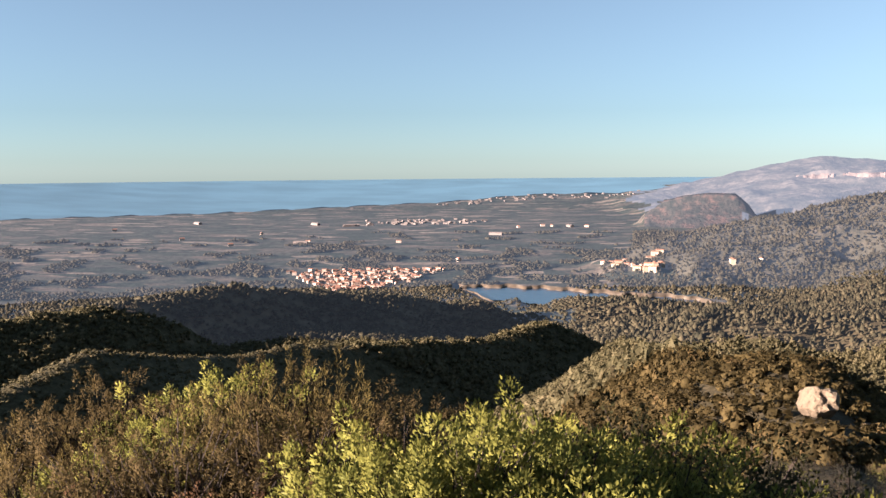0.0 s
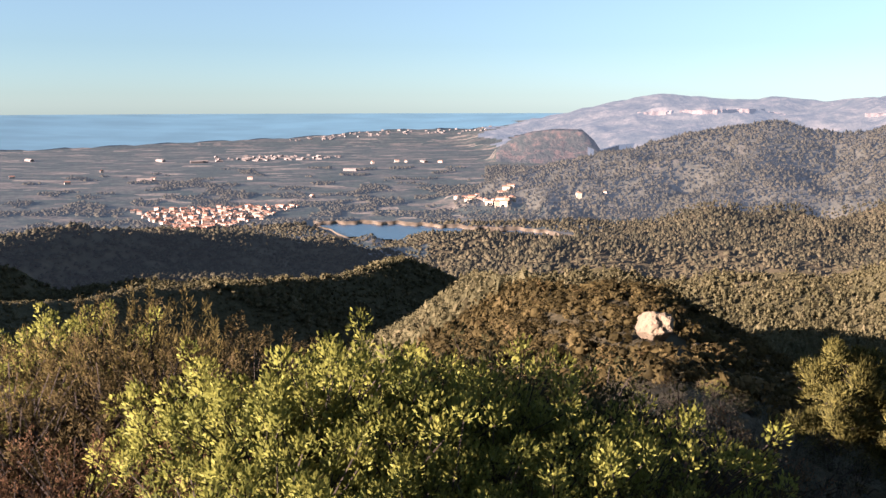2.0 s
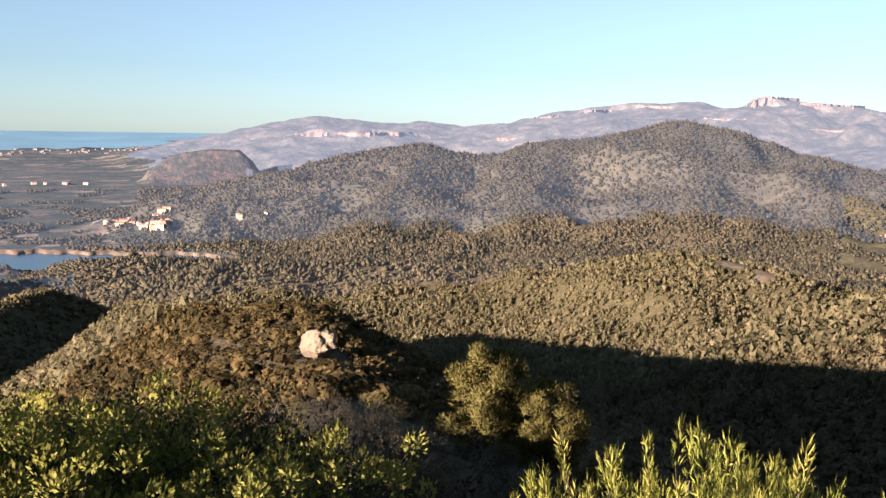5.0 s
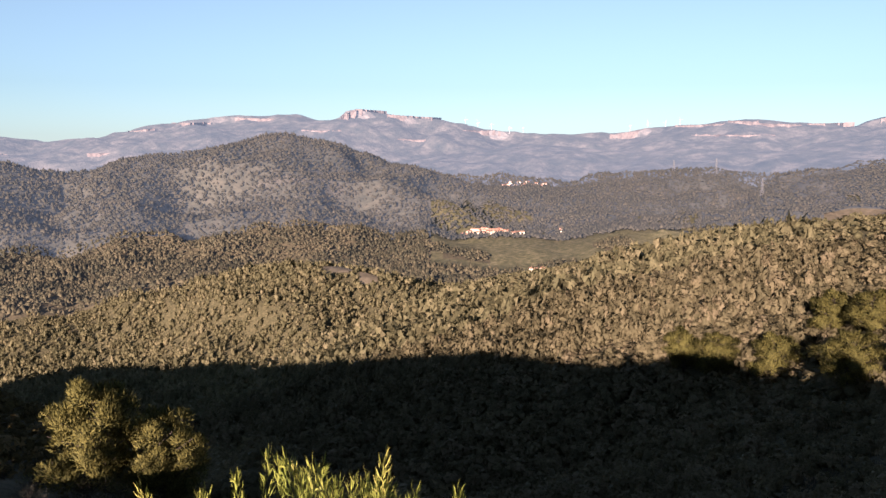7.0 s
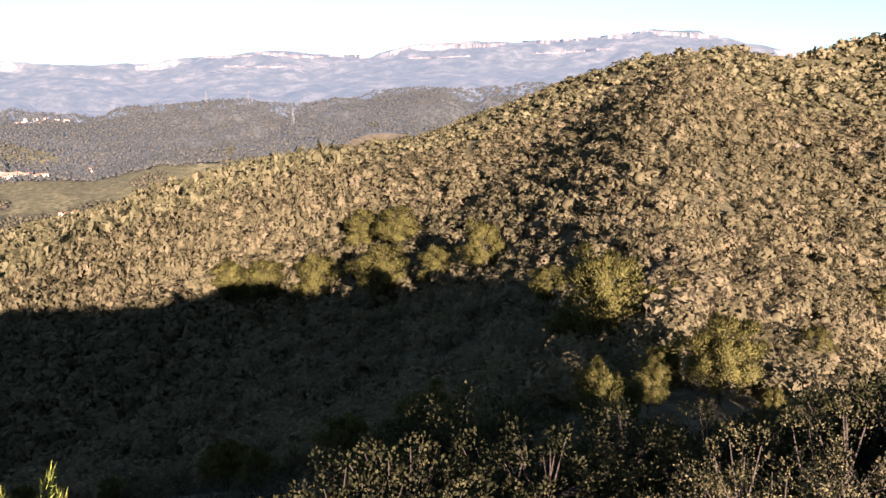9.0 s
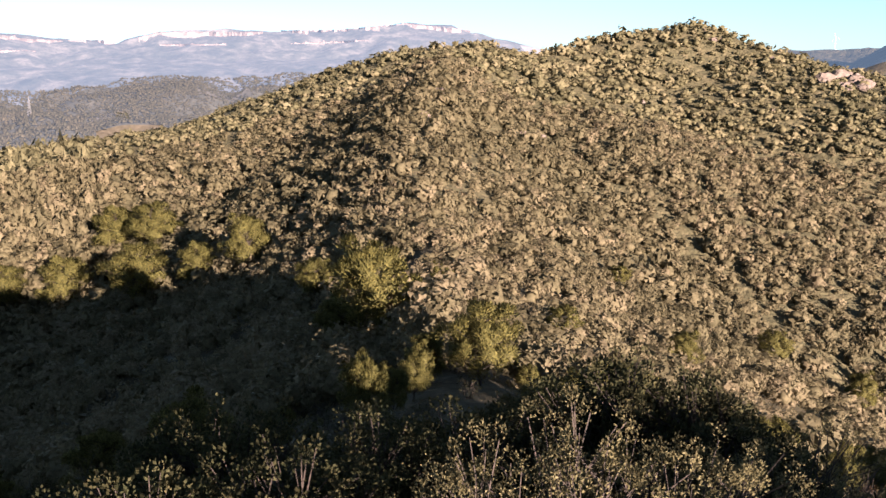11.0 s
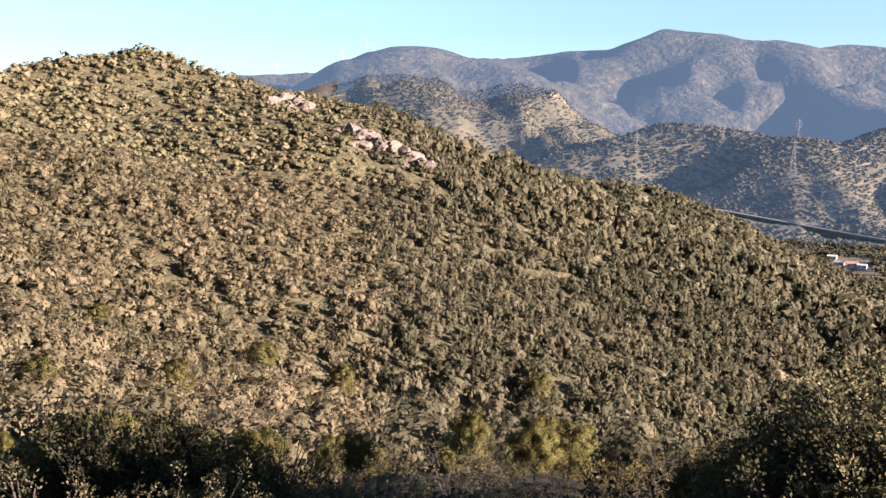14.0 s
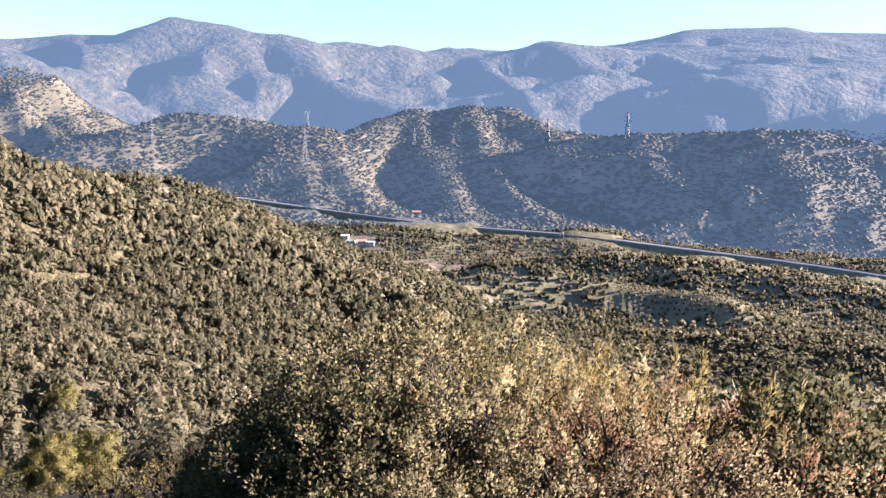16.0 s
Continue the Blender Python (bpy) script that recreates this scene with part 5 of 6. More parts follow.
rows("broom", [(173.6, 6.0, -17.9), (175.7, 6.2, -17.6), (178.5, 6.2, -17.3), (181, 6.2, -18.6), (184.9, 5.6, -18.4), (187, 6.4, -19.4), (176.8, 5.4, -18.8), (180, 5.4, -19.0)], fat=1.1, eye=(0.2, -0.8, 0.15))
rows("heath", [(177.6, 5.4, -18.4), (182.6, 5.6, -19.6), (188.5, 5.6, -19.8), (175.4, 4.6, -20.8)], fat=1.1, eye=(0.2, -0.8, 0.15))
rows("buckthorn", [(179, 4.6, -21.0), (185.4, 4.8, -20.6)], fat=0.9, eye=(0.2, -0.8, 0.15))
rows("heath", [(182.3, 4.8, -20.0), (188.4, 4.9, -20.6), (178, 5.0, -19.4), (185, 5.2, -19.2)], fat=1.0, eye=(0.2, -0.8, 0.15))
rows("terebinth", [(191.4, 4.7, -22.4), (194.6, 4.7, -23.4), (198, 4.7, -23.4), (183.6, 4.4, -21.6), (180.8, 3.9, -23), (184.4, 3.9, -22.6), (188, 3.9, -22.8), (191.6, 3.9, -24), (195.2, 3.9, -24.6), (199, 3.9, -24.6), (176.6, 3.8, -24.5)], fat=1.05, eye=(0.2, -0.8, 0.15))
for n, (az, foot, angle) in enumerate([(99.4, -18.2, 7.0), (107.4, -20.6, 6.0), (82.6, -11.8, 3.0), (85.2, -11.8, 3.2), (90.8, -13.2, 3.6), (76.2, -15.0, 3.2), (79.4, -15.0, 3.4), (84.2, -15.0, 4.0), (87.5, -14.2, 3.0), (95.5, -15.6, 3.2), (74, -14.6, 2.8), (97.0, -18.2, 3.4), (103.4, -20.4, 3.4), (112.5, -17.8, 2.6), (120.5, -19.0, 2.6), (126, -18, 2.2), (131.5, -20.0, 2.4), (145, -20.5, 2.4), (104, -14.5, 1.8), (116, -14.2, 1.6)]):
    q = stand_on(az, foot)
    plant("pine", az, q[0], tall=q[0] * math.tan(radians(angle)), fat=0.95 + 0.05 * (n % 4), variant=n % 2, z=q[1])


def thicket(seed, sector, r0, r1, gap, mixture, tall):
    """Single bushes over a stretch of the summit's slopes."""
    rng = random.Random(seed)
    placed = []
    tries = int(radians(sector[1] - sector[0]) * (r1 * r1 - r0 * r0) / 2 / gap ** 2 * 2.2)
    kinds, weights = zip(*mixture)
    for _ in range(tries):
        r, az = math.sqrt(rng.uniform(r0 * r0, r1 * r1)), rng.uniform(*sector)
        x, y = r * math.sin(radians(az)), r * math.cos(radians(az))
        if all((x - u) ** 2 + (y - v) ** 2 >= gap * gap for u, v, *_ in placed):
            kind = rng.choices(kinds, weights)[0]
            h = rng.uniform(*tall) * {"pine": 1.9, "straw": 0.6, "grey": 0.75, "heath": 0.8}.get(kind, 1.0)
            placed.append((x, y, az, r, kind, h, rng.uniform(0.85, 1.25), rng.randrange(2)))
    xs, ys, azs, rs, hs = (np.array([q[k] for q in placed]) for k in (0, 1, 2, 3, 5))
    zs = land(xs, ys)
    for q, z, seen in zip(placed, zs, seen_by_camera(azs, rs, zs + hs * 0.9)):
        if seen:
            plant(q[4], q[2], q[3], tall=q[5], fat=q[6] * (0.85 if q[4] == "pine" else 1), coarse=True, variant=q[7], z=float(z))


thicket(1, (-31, 6), 8.5, 20, 1.5, [("rosemary", 4), ("oak", 3), ("heath", 2), ("lentisk", 1)], (0.7, 1.1))
thicket(2, (6, 42), 7, 42, 1.3, [("grey", 4), ("oak", 5), ("rosemary", 2), ("lentisk", 0.5), ("straw", 0.3), ("heath", 0.7)], (0.5, 1.05))
thicket(3, (42, 80), 5, 30, 1.4, [("grey", 4), ("oak", 4), ("rosemary", 1), ("lentisk", 0.4)], (0.45, 1.0))
thicket(4, (80, 128), 8, 22, 2.0, [("oak", 5), ("grey", 2), ("buckthorn", 2), ("lentisk", 0.4), ("rosemary", 1)], (0.7, 1.4))
thicket(5, (128, 201), 8, 18, 2.05, [("oak", 3), ("buckthorn", 3), ("lentisk", 0.4), ("broom", 2), ("heath", 0.6)], (0.5, 1.0))
thicket(7, (101, 152), 19, 44, 2.2, [("pine", 4), ("oak", 2.5), ("buckthorn", 2)], (0.7, 1.25))
thicket(8, (56, 101), 16, 44, 2.5, [("pine", 2), ("oak", 4), ("grey", 2)], (0.8, 1.5))
thicket(10, (152, 201), 18, 44, 2.2, [("oak", 3), ("buckthorn", 3), ("broom", 1.5), ("heath", 0.6)], (0.9, 1.7))
thicket(9, (104, 162), 4.5, 12, 0.9, [("oak", 3), ("buckthorn", 2), ("heath", 1), ("broom", 1)], (0.45, 0.75))
thicket(6, (150, 160), 5.2, 8.2, 1.1, [("broom", 3), ("heath", 2), ("buckthorn", 2)], (0.5, 0.8))

# ---- rocks ----
def rock_material(name, tone):
    m, nt, b = nodes_of(name, 0.9, 0.2)
    cracks = ramp(nt, noise_tex(nt, 3, 5), [(0.56, (0, 0, 0)), (0.68, (1, 1, 1))])
    stone = ramp(nt, noise_tex(nt, 0.9, 6, 0.65), [(0.3, tuple(c * 0.6 for c in tone)), (0.5, tone), (0.7, tuple(c * 1.3 for c in tone))])
    nt.links.new(mix(nt, cracks, stone, tuple(c * 0.5 for c in tone)), b.inputs["Base Color"])
    bump(nt, b, noise_tex(nt, 7, 6, 0.65), 0.8, 0.15)
    return m


LIMESTONE = rock_material("pale_limestone", (0.125, 0.098, 0.067))
PINK_ROCK = rock_material("pinkish_limestone", (0.098, 0.076, 0.06))


def rock(name, label, place, size, seed, group="", detail=3, stone=LIMESTONE):
    bm = bmesh.new()
    bmesh.ops.create_icosphere(bm, subdivisions=detail, radius=1.0)
    off = Vector((seed * 3.7, seed * 1.9, seed * 5.1))
    for v in bm.verts:
        d = v.co.normalized()
        k = 1 + 0.3 * noise.noise(d * 1.1 + off) + 0.22 * noise.noise(d * 3.1 + off) + 0.13 * noise.noise(d * 7.0 + off)
        p = d * k
        for q in range(7):
            n = Vector((math.sin(seed + q * 2.4), math.cos(seed * 1.7 + q * 1.9), 0.9 * math.sin(seed * 0.7 + q * 1.3))).normalized()
            over = p.dot(n) - 0.7
            if over > 0:
                p -= n * over * 0.9
        v.co = Vector((p.x * size[0], p.y * size[1], p.z * size[2])) / 2
    me = bpy.data.meshes.new(name)
    bm.to_mesh(me)
    bm.free()
    me.materials.append(stone)
    me.polygons.foreach_set("use_smooth", np.zeros(len(me.polygons), bool))
    ob = new(name, me)
    ob.matrix_basis = pose(*place, 0, 0, seed * 47 % 360)
    return tagged(ob, label, "rock", group)


def on_slope(az, el, r0, r1, steps=600):
    """Where the land first rises to an elevation angle along a bearing."""
    r = np.linspace(r0, r1, steps)
    a = radians(az)
    z = land(r * math.sin(a), r * math.cos(a))
    hit = np.nonzero(z >= r * math.tan(radians(el)))[0]
    k = hit[0] if len(hit) else len(r) - 1
    return (r[k] * math.sin(a), r[k] * math.cos(a), z[k])


p = at(24.0, 57, 57 * math.tan(radians(-14.35)))
rock("boulder", "large pale limestone boulder on the spur", p, (3.2, 2.6, 2.5), 5.0, "", 4)
rock("boulder", "small pale boulder beside the large one", at(26.6, 57, float(land(*[np.array([c]) for c in at(26.6, 57, 0)[:2]])[0]) + 0.1), (1.0, 0.9, 0.9), 9)
STONES = "pale rocks on the hillside"
for n, (az, el, w) in enumerate([(102.6, -3.4, 3.6), (103.5, -1.8, 3.2), (99, -5.6, 2.6), (98.6, -5.4, 1.8), (110.5, -4.6, 2.2), (109.2, -4.3, 1.6), (116.8, -2.2, 2.2), (120.5, 1.9, 3.5), (121.4, 1.7, 3.0), (124.3, 0.6, 2.5),
                                  (127.4, -0.6, 5.5), (128.2, -0.5, 6.5), (129.0, -0.7, 6.0), (129.6, -0.9, 5.0), (128.6, -1.1, 5.0), (132.6, -2.6, 6.0), (133.3, -2.9, 6.5), (133.9, -3.1, 5.5), (134.3, -3.6, 5.5), (133.2, -3.5, 5.0),
                                  (135.2, -3.6, 5.5), (135.8, -4.0, 6.0), (136.4, -4.4, 6.5), (136.9, -4.7, 5.5), (137.5, -5.0, 5.0), (124.6, -2.5, 2.0), (112, -9, 1.6), (118, 3.0, 2.6), (117.4, 2.8, 2.4), (107, -2.4, 2.4)]):
    q = on_slope(az, el, 80, 470)
    for k in range(3 if w > 3 else 1):
        u = w * (0.62 - 0.14 * k)
        px, py = q[0] + k * w * math.sin(n * 2.1 + k * 2.6) * 0.9, q[1] + k * w * math.cos(n * 1.7 + k * 2.6) * 0.9
        pz = float(land(np.array([px]), np.array([py]))[0])
        rock("limestone_outcrop", "pale limestone outcrop among the scrub", (px, py, pz + 0.3 * u), (u * 2.7, u * 2.0, u * 1.5), 11 + n * 1.3 + k * 3.1, STONES, 3, PINK_ROCK)
for n, (az, r, w) in enumerate([(92.3, 2.95, 0.62), (97, 4.0, 0.3), (61, 3.4, 0.35), (67, 3.6, 0.3), (187.5, 4.3, 0.3), (191.4, 4.3, 0.2), (177.5, 3.8, 0.35)]):
    q = at(az, r, 0)
    zz = float(land(np.array([q[0]]), np.array([q[1]]))[0])
    rock("stone", "weathered grey stone on the ground", (q[0], q[1], zz + w * 0.15), (w * 1.5, w, w * 0.8), 60 + n * 2.1, "loose stones", 2)

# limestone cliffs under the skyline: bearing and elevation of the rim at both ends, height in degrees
# the rock's faint glow is haze put into its emission
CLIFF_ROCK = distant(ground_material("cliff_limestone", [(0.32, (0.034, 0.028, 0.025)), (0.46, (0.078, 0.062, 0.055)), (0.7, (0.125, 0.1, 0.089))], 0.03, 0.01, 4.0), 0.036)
CLIFFS = [(22.3, -0.5, 24.4, -0.5, 0.22), (24.9, -0.38, 30, -0.28, 0.32), (30.2, -0.45, 31.2, -0.6, 0.2), (35.6, -0.55, 36.9, -0.55, 0.25), (38, 0.8, 39.6, 1.0, 0.2), (40.6, 1.35, 43, 1.38, 0.28), (44.5, 1.7, 47, 1.65, 0.22),
          (51.3, 1.85, 52.3, 2.3, 0.5), (52.3, 2.32, 54.3, 2.18, 0.42), (54.3, 1.95, 57.9, 1.74, 0.34), (48.7, 0.9, 51.3, 0.9, 0.12), (55, 0.36, 57, 0.28, 0.14), (59.3, 0.95, 61.8, 0.85, 0.16), (68.9, 0.6, 71.2, 1.0, 0.28),
          (73, 1.18, 76, 1.3, 0.16), (76.2, 1.5, 78, 1.4, 0.3), (78, 1.3, 80.5, 1.2, 0.28), (80.8, 1.25, 83.4, 1.32, 0.18), (84.8, 1.5, 85.8, 1.8, 0.3), (85.8, 1.85, 92.3, 1.98, 0.38)]
CLIFFS += [(93.4, 2.1, 97, 2.2, 0.3), (97, 2.2, 101.4, 2.68, 0.22), (101.4, 2.68, 105.6, 2.3, 0.3), (86, 1.1, 90, 1.2, 0.12), (94, 1.3, 99, 1.6, 0.12), (74, 0.6, 79, 0.6, 0.1)]


def cliff(az0, el0, az1, el1, deep, seed):
    """A broken rock wall of buttresses and clefts, with its top running back into the mountain."""
    rng = random.Random(seed)
    n = max(4, int((az1 - az0) / 0.1))
    tops, feet, back = [], [], 0.0
    for k in range(n + 1):
        f = k / n
        if k % 3 == 0 or rng.random() < 0.3:
            back, low, high = rng.uniform(-1.5, 1.5), rng.uniform(0.4, 1.0) * deep, rng.uniform(-0.02, 0.01)
        low_k = low * (0.25 + 0.75 * min(1, 6 * f, 6 * (1 - f))) * (0.3 if rng.random() < 0.12 else 1)
        tops.append((az0 + (az1 - az0) * f, el0 + (el1 - el0) * f + high, back))
        x, y, z = on_slope(tops[-1][0], tops[-1][1] - low_k, 3000, 4940, 110)
        feet.append((math.hypot(x, y), z))
    co, tr = [], []
    for k, (az, top, back) in enumerate(tops):
        span = feet[max(0, k - 3):k + 4]
        r, z = sum(q[0] for q in span) / len(span) - 12 + back, feet[k][1]
        zt = r * math.tan(radians(top))
        co += [at(az, r - 8, z - 25), at(az, r + 3, (z * 0.5 + zt * 0.5) + rng.uniform(-4, 4)), at(az, r, zt), at(az, r + 160, zt - 20)]
    for k in range(n):
        for q in range(3):
            a = k * 4 + q
            tr += [(a, a + 4, a + 5), (a, a + 5, a + 1)]
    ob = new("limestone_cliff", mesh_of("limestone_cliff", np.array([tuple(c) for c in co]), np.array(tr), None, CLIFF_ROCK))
    return tagged(ob, "pale pinkish limestone cliff high on the mountain", "cliff", "cliffs under the skyline")


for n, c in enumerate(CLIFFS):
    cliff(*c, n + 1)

# ---- buildings ----
def plain_material(name, stops, scale=0.4, rough=0.9):
    m, nt, b = nodes_of(name, rough, 0.2)
    o = nt.nodes.new("ShaderNodeObjectInfo")
    base = ramp(nt, o.outputs["Random"], stops)
    grime = ramp(nt, noise_tex(nt, scale, 4), [(0.3, (0.75, 0.75, 0.75)), (0.7, (1.1, 1.1, 1.1))])
    nt.links.new(mix(nt, 1.0, base, grime, "MULTIPLY"), b.inputs["Base Color"])
    return m


WALLS = plain_material("rendered_wall", [(0.0, (0.373, 0.301, 0.253)), (0.5, (0.433, 0.385, 0.337)), (1.0, (0.331, 0.241, 0.193))])
ROOFS = plain_material("clay_roof", [(0.0, (0.217, 0.102, 0.0662)), (0.6, (0.265, 0.144, 0.102)), (1.0, (0.181, 0.108, 0.0783))])
SANDY = plain_material("sandstone_wall", [(0.0, (0.29, 0.235, 0.175)), (1.0, (0.31, 0.265, 0.21))])
SHED = plain_material("white_shed", [(0.0, (0.421, 0.421, 0.409)), (1.0, (0.361, 0.349, 0.325))])
FAR_WALL = plain_material("pale_far_wall", [(0.0, (0.15, 0.13, 0.12)), (0.5, (0.2, 0.175, 0.165)), (1.0, (0.12, 0.105, 0.098))])
DARK = plain_material("dark_window", [(0.0, (0.03, 0.035, 0.04)), (1.0, (0.05, 0.05, 0.05))])


def box_mesh(name, w, d, h, material, rise=0.0, over=0.0, z0=0.0):
    """A block, or with rise a gabled body along y."""
    v = [(-w / 2 - over, -d / 2 - over, z0), (w / 2 + over, -d / 2 - over, z0), (w / 2 + over, d / 2 + over, z0), (-w / 2 - over, d / 2 + over, z0)]
    if rise and h == 0:
        v += [(0, -d / 2 - over, z0 + rise), (0, d / 2 + over, z0 + rise)]
        f = [(0, 3, 2, 1), (0, 1, 4), (2, 3, 5), (1, 2, 5, 4), (3, 0, 4, 5)]
    else:
        v += [(x, y, z0 + h) for x, y, _ in v]
        f = [(0, 3, 2, 1), (4, 5, 6, 7), (0, 1, 5, 4), (1, 2, 6, 5), (2, 3, 7, 6), (3, 0, 4, 7)]
    me = bpy.data.meshes.new(name)
    me.from_pydata(v, [], f)
    me.materials.append(material)
    return me


def house(label, w, d, h, wall, group, roofed=True):
    top = tagged(new("house" if roofed else "farm_shed"), label, "house" if roofed else "shed", group)
    part("wall", box_mesh("wall", w, d, h + 6, wall, z0=-6), top)
    part("roof", box_mesh("roof", w, d, 0, ROOFS if wall not in (SHED, FAR_WALL) else wall, rise=w * 0.22, over=0.4, z0=h), top)
    pane = box_mesh("window", 0.2, 1.3, 1.7, DARK)
    for sx in (-1, 1):
        for k in range(2):
            o = part("window", pane, top)
            o.location = (sx * w / 2, -d / 2 + d * (k + 0.5) / 2, h * 0.45)
    return top


def settle(template_args, spots, seed):
    rng = random.Random(seed)
    kinds = [house(*a) for a in template_args]
    used = set()
    for n, (az, r) in enumerate(spots):
        k = rng.randrange(len(kinds))
        x, y, _ = at(az, r, 0)
        z = float(land(np.array([x]), np.array([y]))[0])
        m = pose(x, y, z, 0, 0, -az + rng.choice((0, 90, 20, 70)) + rng.uniform(-12, 12))
        if k not in used:
            used.add(k)
            kinds[k].matrix_basis = m
        else:
            copy_thing(kinds[k], m)
    for k, o in enumerate(kinds):
        if k not in used:
            o.matrix_basis = pose(*at(spots[0][0] + 0.15, spots[0][1], float(land(*[np.array([c]) for c in at(spots[0][0] + 0.15, spots[0][1], 0)[:2]])[0])))


faced = lambda az, el: (az, math.hypot(*on_slope(az, el, 1850, 2700)[:2]))
_r = random.Random(3)
village = []
while len(village) < 240:
    az, r = _r.uniform(-10.4, 0.2), _r.uniform(1840, 2170)
    half = 1.2 + (r - 1840) / 330 * 4.4
    if abs(az + 6.3 - (r - 1840) / 330 * 1.3) < half and all(abs(az - a) * 36 + abs(r - q) * 0.6 > 7.5 for a, q in village):
        village.append((az, r))
settle([("rendered village house with a clay roof", 7, 9, 5.6, WALLS, "village houses"), ("tall rendered village house with a clay roof", 7.5, 11, 7.2, WALLS, "village houses"), ("low village house with a clay roof", 9, 8, 4.8, WALLS, "village houses")], village, 4)
settle([("sandy villa with a clay roof above the reservoir", 12, 20, 9, SANDY, "villas above the reservoir"), ("pale villa with a clay roof above the reservoir", 9, 12, 6, WALLS, "villas above the reservoir")],
       [faced(*q) for q in [(13.1, -6.4), (13.5, -6.4), (13.9, -6.35), (14.3, -6.3), (12.8, -6.6), (13.3, -6.6), (12.5, -6.35), (12.1, -6.3), (11.6, -6.25), (11.1, -6.2), (13.6, -5.95), (13.9, -5.6), (14.2, -5.5), (13.8, -6.6), (10.6, -6.2), (18.7, -6.0), (14.1, -6.5), (20.4, -5.8), (12.0, -6.05), (11.4, -6.45)]], 5)
town = [(_r.uniform(-5.6, 2.9) , _r.uniform(3300, 3520)) for _ in range(46)] + [(_r.gauss(-1.2, 1.6), _r.uniform(3330, 3480)) for _ in range(20)]
settle([("pale town house seen far over the plain", 9, 14, 4.2, FAR_WALL, "town on the plain"), ("white warehouse on the plain", 10, 24, 3.2, FAR_WALL, "town on the plain", False)], town, 6)
strand = [(_r.uniform(-0.5, 13), _r.uniform(-160, -20)) for _ in range(70)]
settle([("white apartment block by the sea", 8, 16, 3.6, FAR_WALL, "blocks by the sea", False), ("pale apartment block by the sea", 7, 11, 4.6, FAR_WALL, "blocks by the sea")], [(a, float(np.interp(a, COAST_AZ, COAST_R)) + d) for a, d in strand], 7)
settle([("long white shed on the plain", 14, 45, 6, FAR_WALL, "sheds on the plain", False), ("farmhouse on the plain", 10, 16, 7, WALLS, "sheds on the plain")],
       [(-8.5, 3350), (-6.3, 3260), (-6.0, 3270), (-9.5, 2720), (-9, 2730), (6.6, 3200), (7.2, 3190), (8.4, 3180), (9.5, 3170), (5.0, 3150), (3.5, 2900), (-12, 3000), (-14, 2700), (-17, 2900), (-19.7, 1350), (-27, 1500), (-26, 1480), (-22, 1400), (-3, 2700), (-16, 3500), (-21, 3300), (1.0, 2300)], 8)
settle([("sandy estate building with a clay roof", 11, 24, 6.5, SANDY, "estate in the valley"), ("pale estate building with a clay roof", 9, 15, 5.5, SANDY, "estate in the valley")],
       [*((59.5 + 0.24 * k, 1975 + (k * 37) % 60) for k in range(15)), (59.6, 1990), (60.3, 1990), (61.0, 2000), (61.7, 2010), (62.4, 2020), (63.1, 2030), (65.8, 2100), (60.8, 2040), (61.8, 2050), (64.1, 1520), (64.9, 1520)], 9)
settle([("pale hamlet house far up the valley", 10, 15, 6, WALLS, "hamlet up the valley")], [(61.9 + k * 0.19, 2840 + (k * 29) % 90) for k in range(17)] + [(60.2, 2900), (33.2, 2950), (35.8, 3400), (36.2, 3400)], 10)
settle([("small white country house among trees", 8, 12, 4.5, WALLS, "houses in the valley"), ("small farm shed among trees", 6, 9, 3.5, SHED, "houses in the valley", False)],
       [(163.6, 960), (164.3, 955), (164.9, 950), (163.2, 980), (165.9, 810), (166.3, 820), (155.5, 720), (159.5, 640), (173.8, 1900), (168, 1180), (185.8, 930)], 11)

# ---- highway, pylons, wind turbines ----
# asphalt colour lightened and blued to stand for the haze before it
ASPHALT = plain_material("hazy_asphalt", [(0.0, (0.17, 0.175, 0.185)), (1.0, (0.17, 0.175, 0.185))], 0.05, 0.6)
GALVANISED = plain_material("galvanised_steel", [(0.0, (0.0864, 0.09, 0.0942)), (1.0, (0.0864, 0.09, 0.0942))], 0.5, 0.5)
TURBINE = plain_material("white_turbine", [(0.0, (0.452, 0.452, 0.452)), (1.0, (0.452, 0.452, 0.452))], 0.1, 0.5)
road_az = np.arange(148, 204.01, 0.5)
bed = lambda a: float(road_at(a, 1)) * math.tan(radians(road_at(a, 2)))
road = strip("highway", road_az, [lambda a: (road_at(a, 1) - 9, bed(a) - 0.4), lambda a: (road_at(a, 1) - 8.9, bed(a)), lambda a: (road_at(a, 1) + 9, bed(a) + 0.4)], ASPHALT)
tagged(strip("embankment", road_az, [lambda a: (road_at(a, 1) - 26, bed(a) - 9), lambda a: (road_at(a, 1) - 8.95, bed(a) - 0.3), lambda a: (road_at(a, 1) + 9.05, bed(a) + 0.1), lambda a: (road_at(a, 1) + 24, bed(a) - 7)], VALLEY_FLOOR), "scrubby embankment under the highway", "embankment", kind="structure")
tagged(road, "grey two-lane highway on an embankment", "road", kind="structure")
for side in (-8.2, 8.2):
    tagged(strip("guard_rail", road_az, [lambda a: (road_at(a, 1) + side, bed(a) + 0.2), lambda a: (road_at(a, 1) + side, bed(a) + 1.1), lambda a: (road_at(a, 1) + side + 0.2, bed(a) + 1.1), lambda a: (road_at(a, 1) + side + 0.2, bed(a) + 0.2)], GALVANISED), "pale steel guard rail along the highway", "rail", kind="structure")


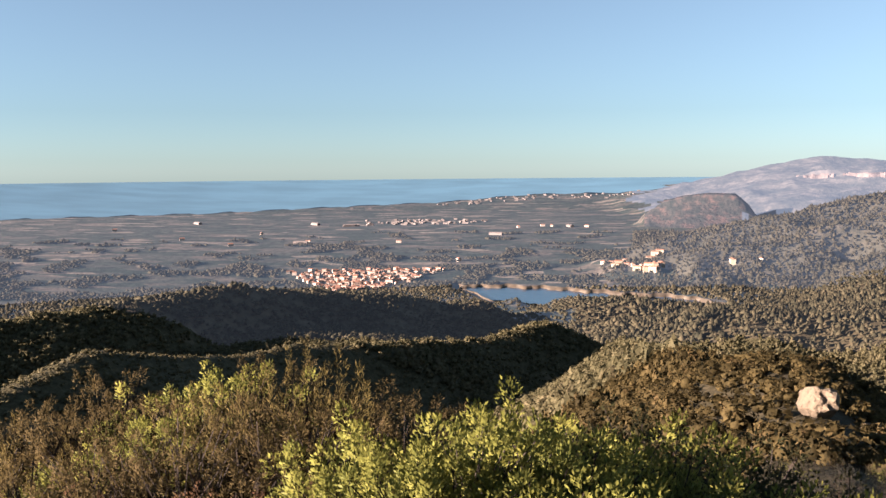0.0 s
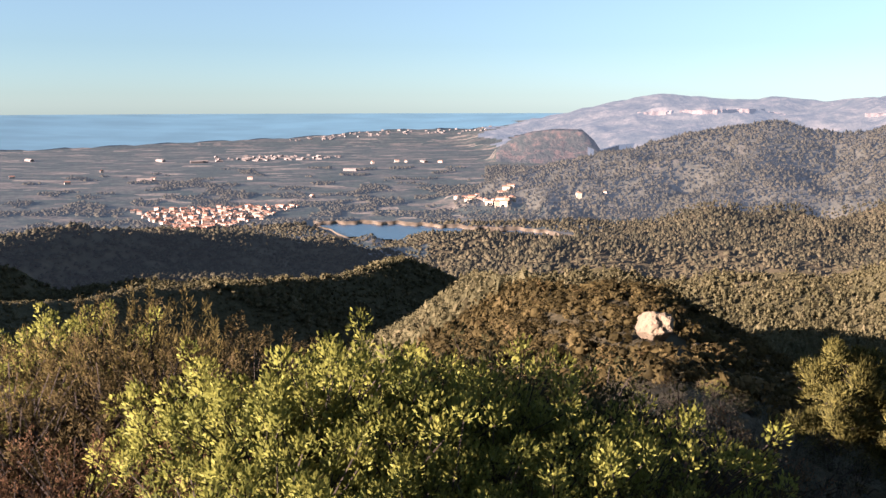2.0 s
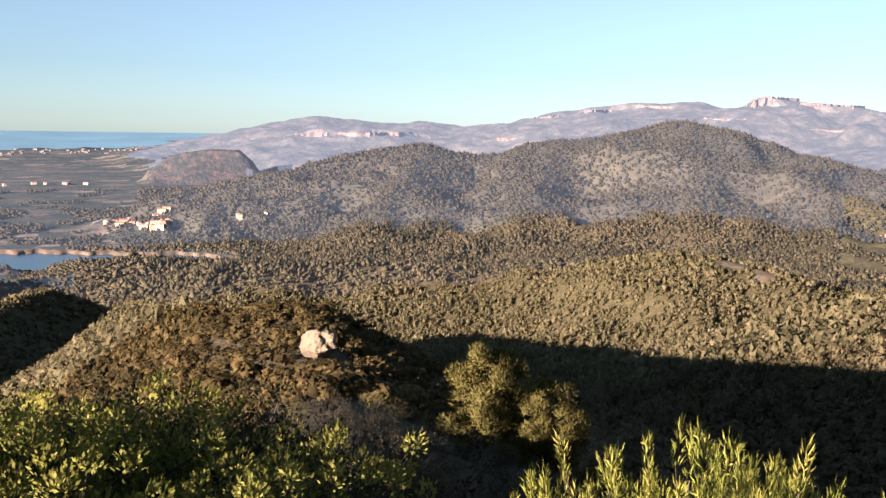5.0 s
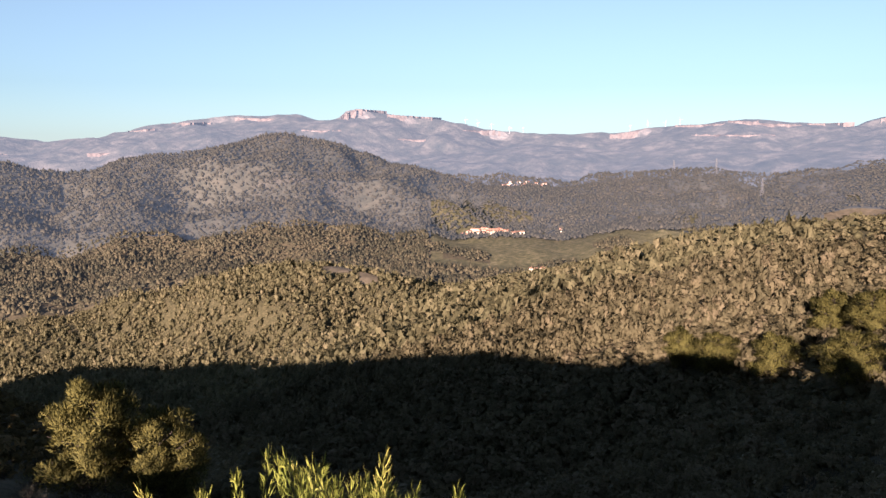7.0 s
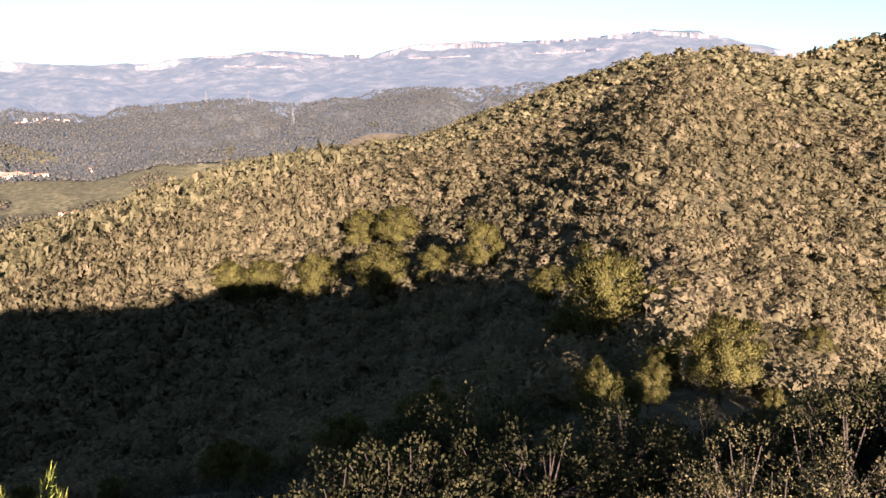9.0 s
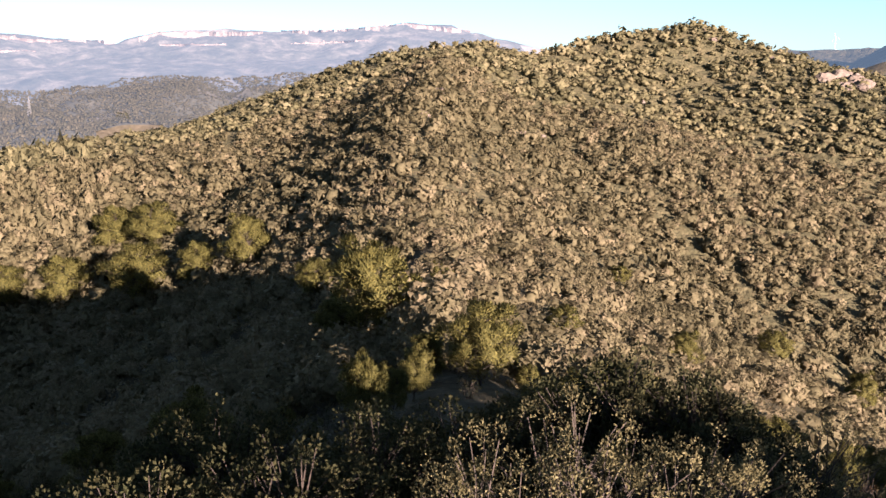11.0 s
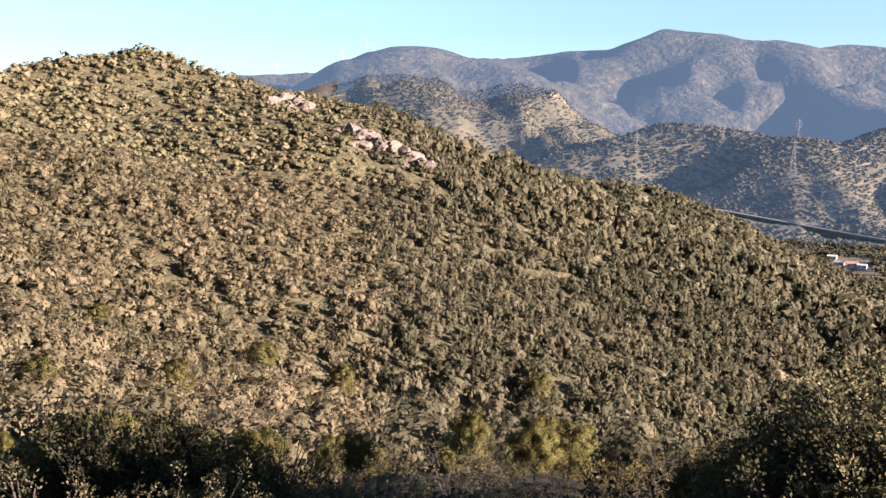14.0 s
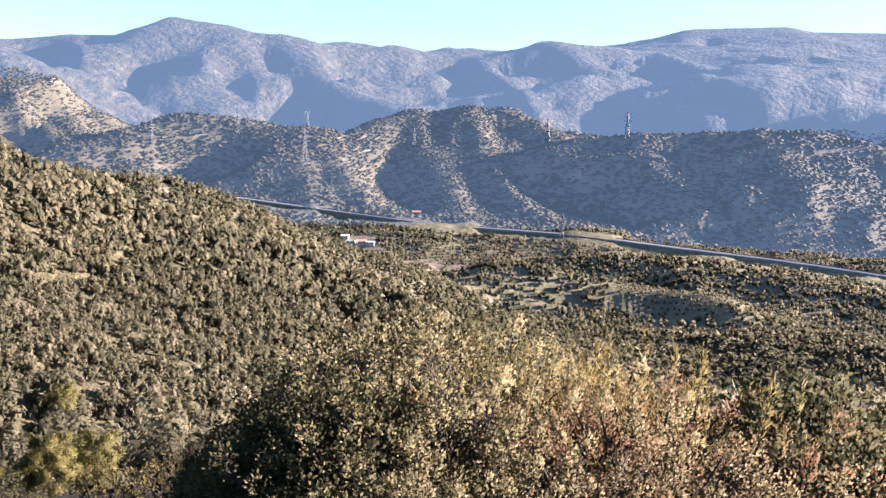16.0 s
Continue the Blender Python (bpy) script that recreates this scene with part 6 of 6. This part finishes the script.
def beam(bm, a, b, t):
    a, b = Vector(a), Vector(b)
    m = Matrix.Translation((a + b) / 2) @ (b - a).to_track_quat("Z", "Y").to_matrix().to_4x4() @ Matrix.Diagonal((t, t, (b - a).length, 1))
    bmesh.ops.create_cube(bm, size=1.0, matrix=m)


def mesh_from(name, bm, material):
    me = bpy.data.meshes.new(name)
    bm.to_mesh(me)
    bm.free()
    me.materials.append(material)
    return me


def pylon(t):
    """A lattice pylon one unit high: legs and bracing, and three crossarms."""
    top = tagged(new("pylon"), "grey steel lattice power pylon on a hill", "pylon", "power line pylons")
    bm = bmesh.new()
    wid = lambda z: 0.075 * (1 - z) ** 1.3 + 0.012
    levels = [0, 0.16, 0.32, 0.46, 0.58, 0.7, 0.8, 0.9, 1.0]
    for z0, z1 in zip(levels[:-1], levels[1:]):
        c0 = [(sx * wid(z0), sy * wid(z0), z0) for sx, sy in ((1, 1), (-1, 1), (-1, -1), (1, -1))]
        c1 = [(sx * wid(z1), sy * wid(z1), z1) for sx, sy in ((1, 1), (-1, 1), (-1, -1), (1, -1))]
        for k in range(4):
            beam(bm, c0[k], c1[k], t)
            beam(bm, c0[k], c1[(k + 1) % 4], t * 0.7)
            beam(bm, c0[(k + 1) % 4], c1[k], t * 0.7)
    part("tower", mesh_from("tower", bm, GALVANISED), top)
    for z, w in ((0.66, 0.16), (0.79, 0.20), (0.91, 0.14)):
        bm = bmesh.new()
        for s in (-1, 1):
            beam(bm, (0, 0.012, z), (s * w, 0, z + 0.01), t)
            beam(bm, (0, -0.012, z), (s * w, 0, z + 0.01), t)
            beam(bm, (0, 0, z + 0.05), (s * w, 0, z + 0.01), t * 0.7)
        part("crossarm", mesh_from("crossarm", bm, GALVANISED), top)
    return top


first = pylon(0.0075)
for n, (az, r, tall, turn) in enumerate([(160.6, 1330, 56, 20), (176.6, 1500, 48, 10), (151.1, 1500, 34, 30), (156.4, 1520, 34, 30), (160.8, 1520, 34, 30), (167.8, 1500, 36, 20), (181.7, 1420, 44, 10), (136.5, 560, 20, 0), (78.4, 2350, 48, 60), (75.6, 2900, 52, 60), (73.0, 2950, 46, 60), (177.8, 1010, 26, 0)]):
    x, y, _ = at(az, r, 0)
    m = pose(x, y, float(land(np.array([x]), np.array([y]))[0]), 0, 0, turn - az) @ Matrix.Diagonal((tall, tall, tall, 1))
    ob = first if n == 0 else copy_thing(first, Matrix())
    ob.matrix_basis = m


def turbine():
    top = tagged(new("wind_turbine"), "white wind turbine on the skyline", "wind turbine", "wind turbines on the skyline")
    bm = bmesh.new()
    bmesh.ops.create_cone(bm, cap_ends=True, segments=8, radius1=0.018, radius2=0.011, depth=1.0, matrix=Matrix.Translation((0, 0, 0.5)))
    part("tower", mesh_from("tower", bm, TURBINE), top)
    for k in range(3):
        bm = bmesh.new()
        a = radians(120 * k + 17)
        beam(bm, (0, -0.04, 1), (0.45 * math.sin(a), -0.04, 1 + 0.45 * math.cos(a)), 0.012)
        part("blade", mesh_from("blade", bm, TURBINE), top)
    bm = bmesh.new()
    beam(bm, (0, -0.05, 1), (0, 0.05, 1), 0.035)
    part("nacelle", mesh_from("nacelle", bm, TURBINE), top)
    return top


first = turbine()
for n, (az, r, tall) in enumerate([(59.5, 4330, 30), (60.3, 4330, 28), (61.2, 4310, 30), (62.4, 4300, 28), (63.3, 4300, 26), (70.2, 4120, 26), (71.3, 4100, 26), (72.4, 4080, 28), (73.3, 4060, 26), (127.8, 4390, 52), (132.0, 2150, 26), (133.6, 2150, 24)]):
    x, y, _ = at(az, r, 0)
    ob = first if n == 0 else copy_thing(first, Matrix())
    ob.matrix_basis = pose(x, y, float(land(np.array([x]), np.array([y]))[0]), 0, 0, -az + 180) @ Matrix.Diagonal((tall, tall, tall, 1))
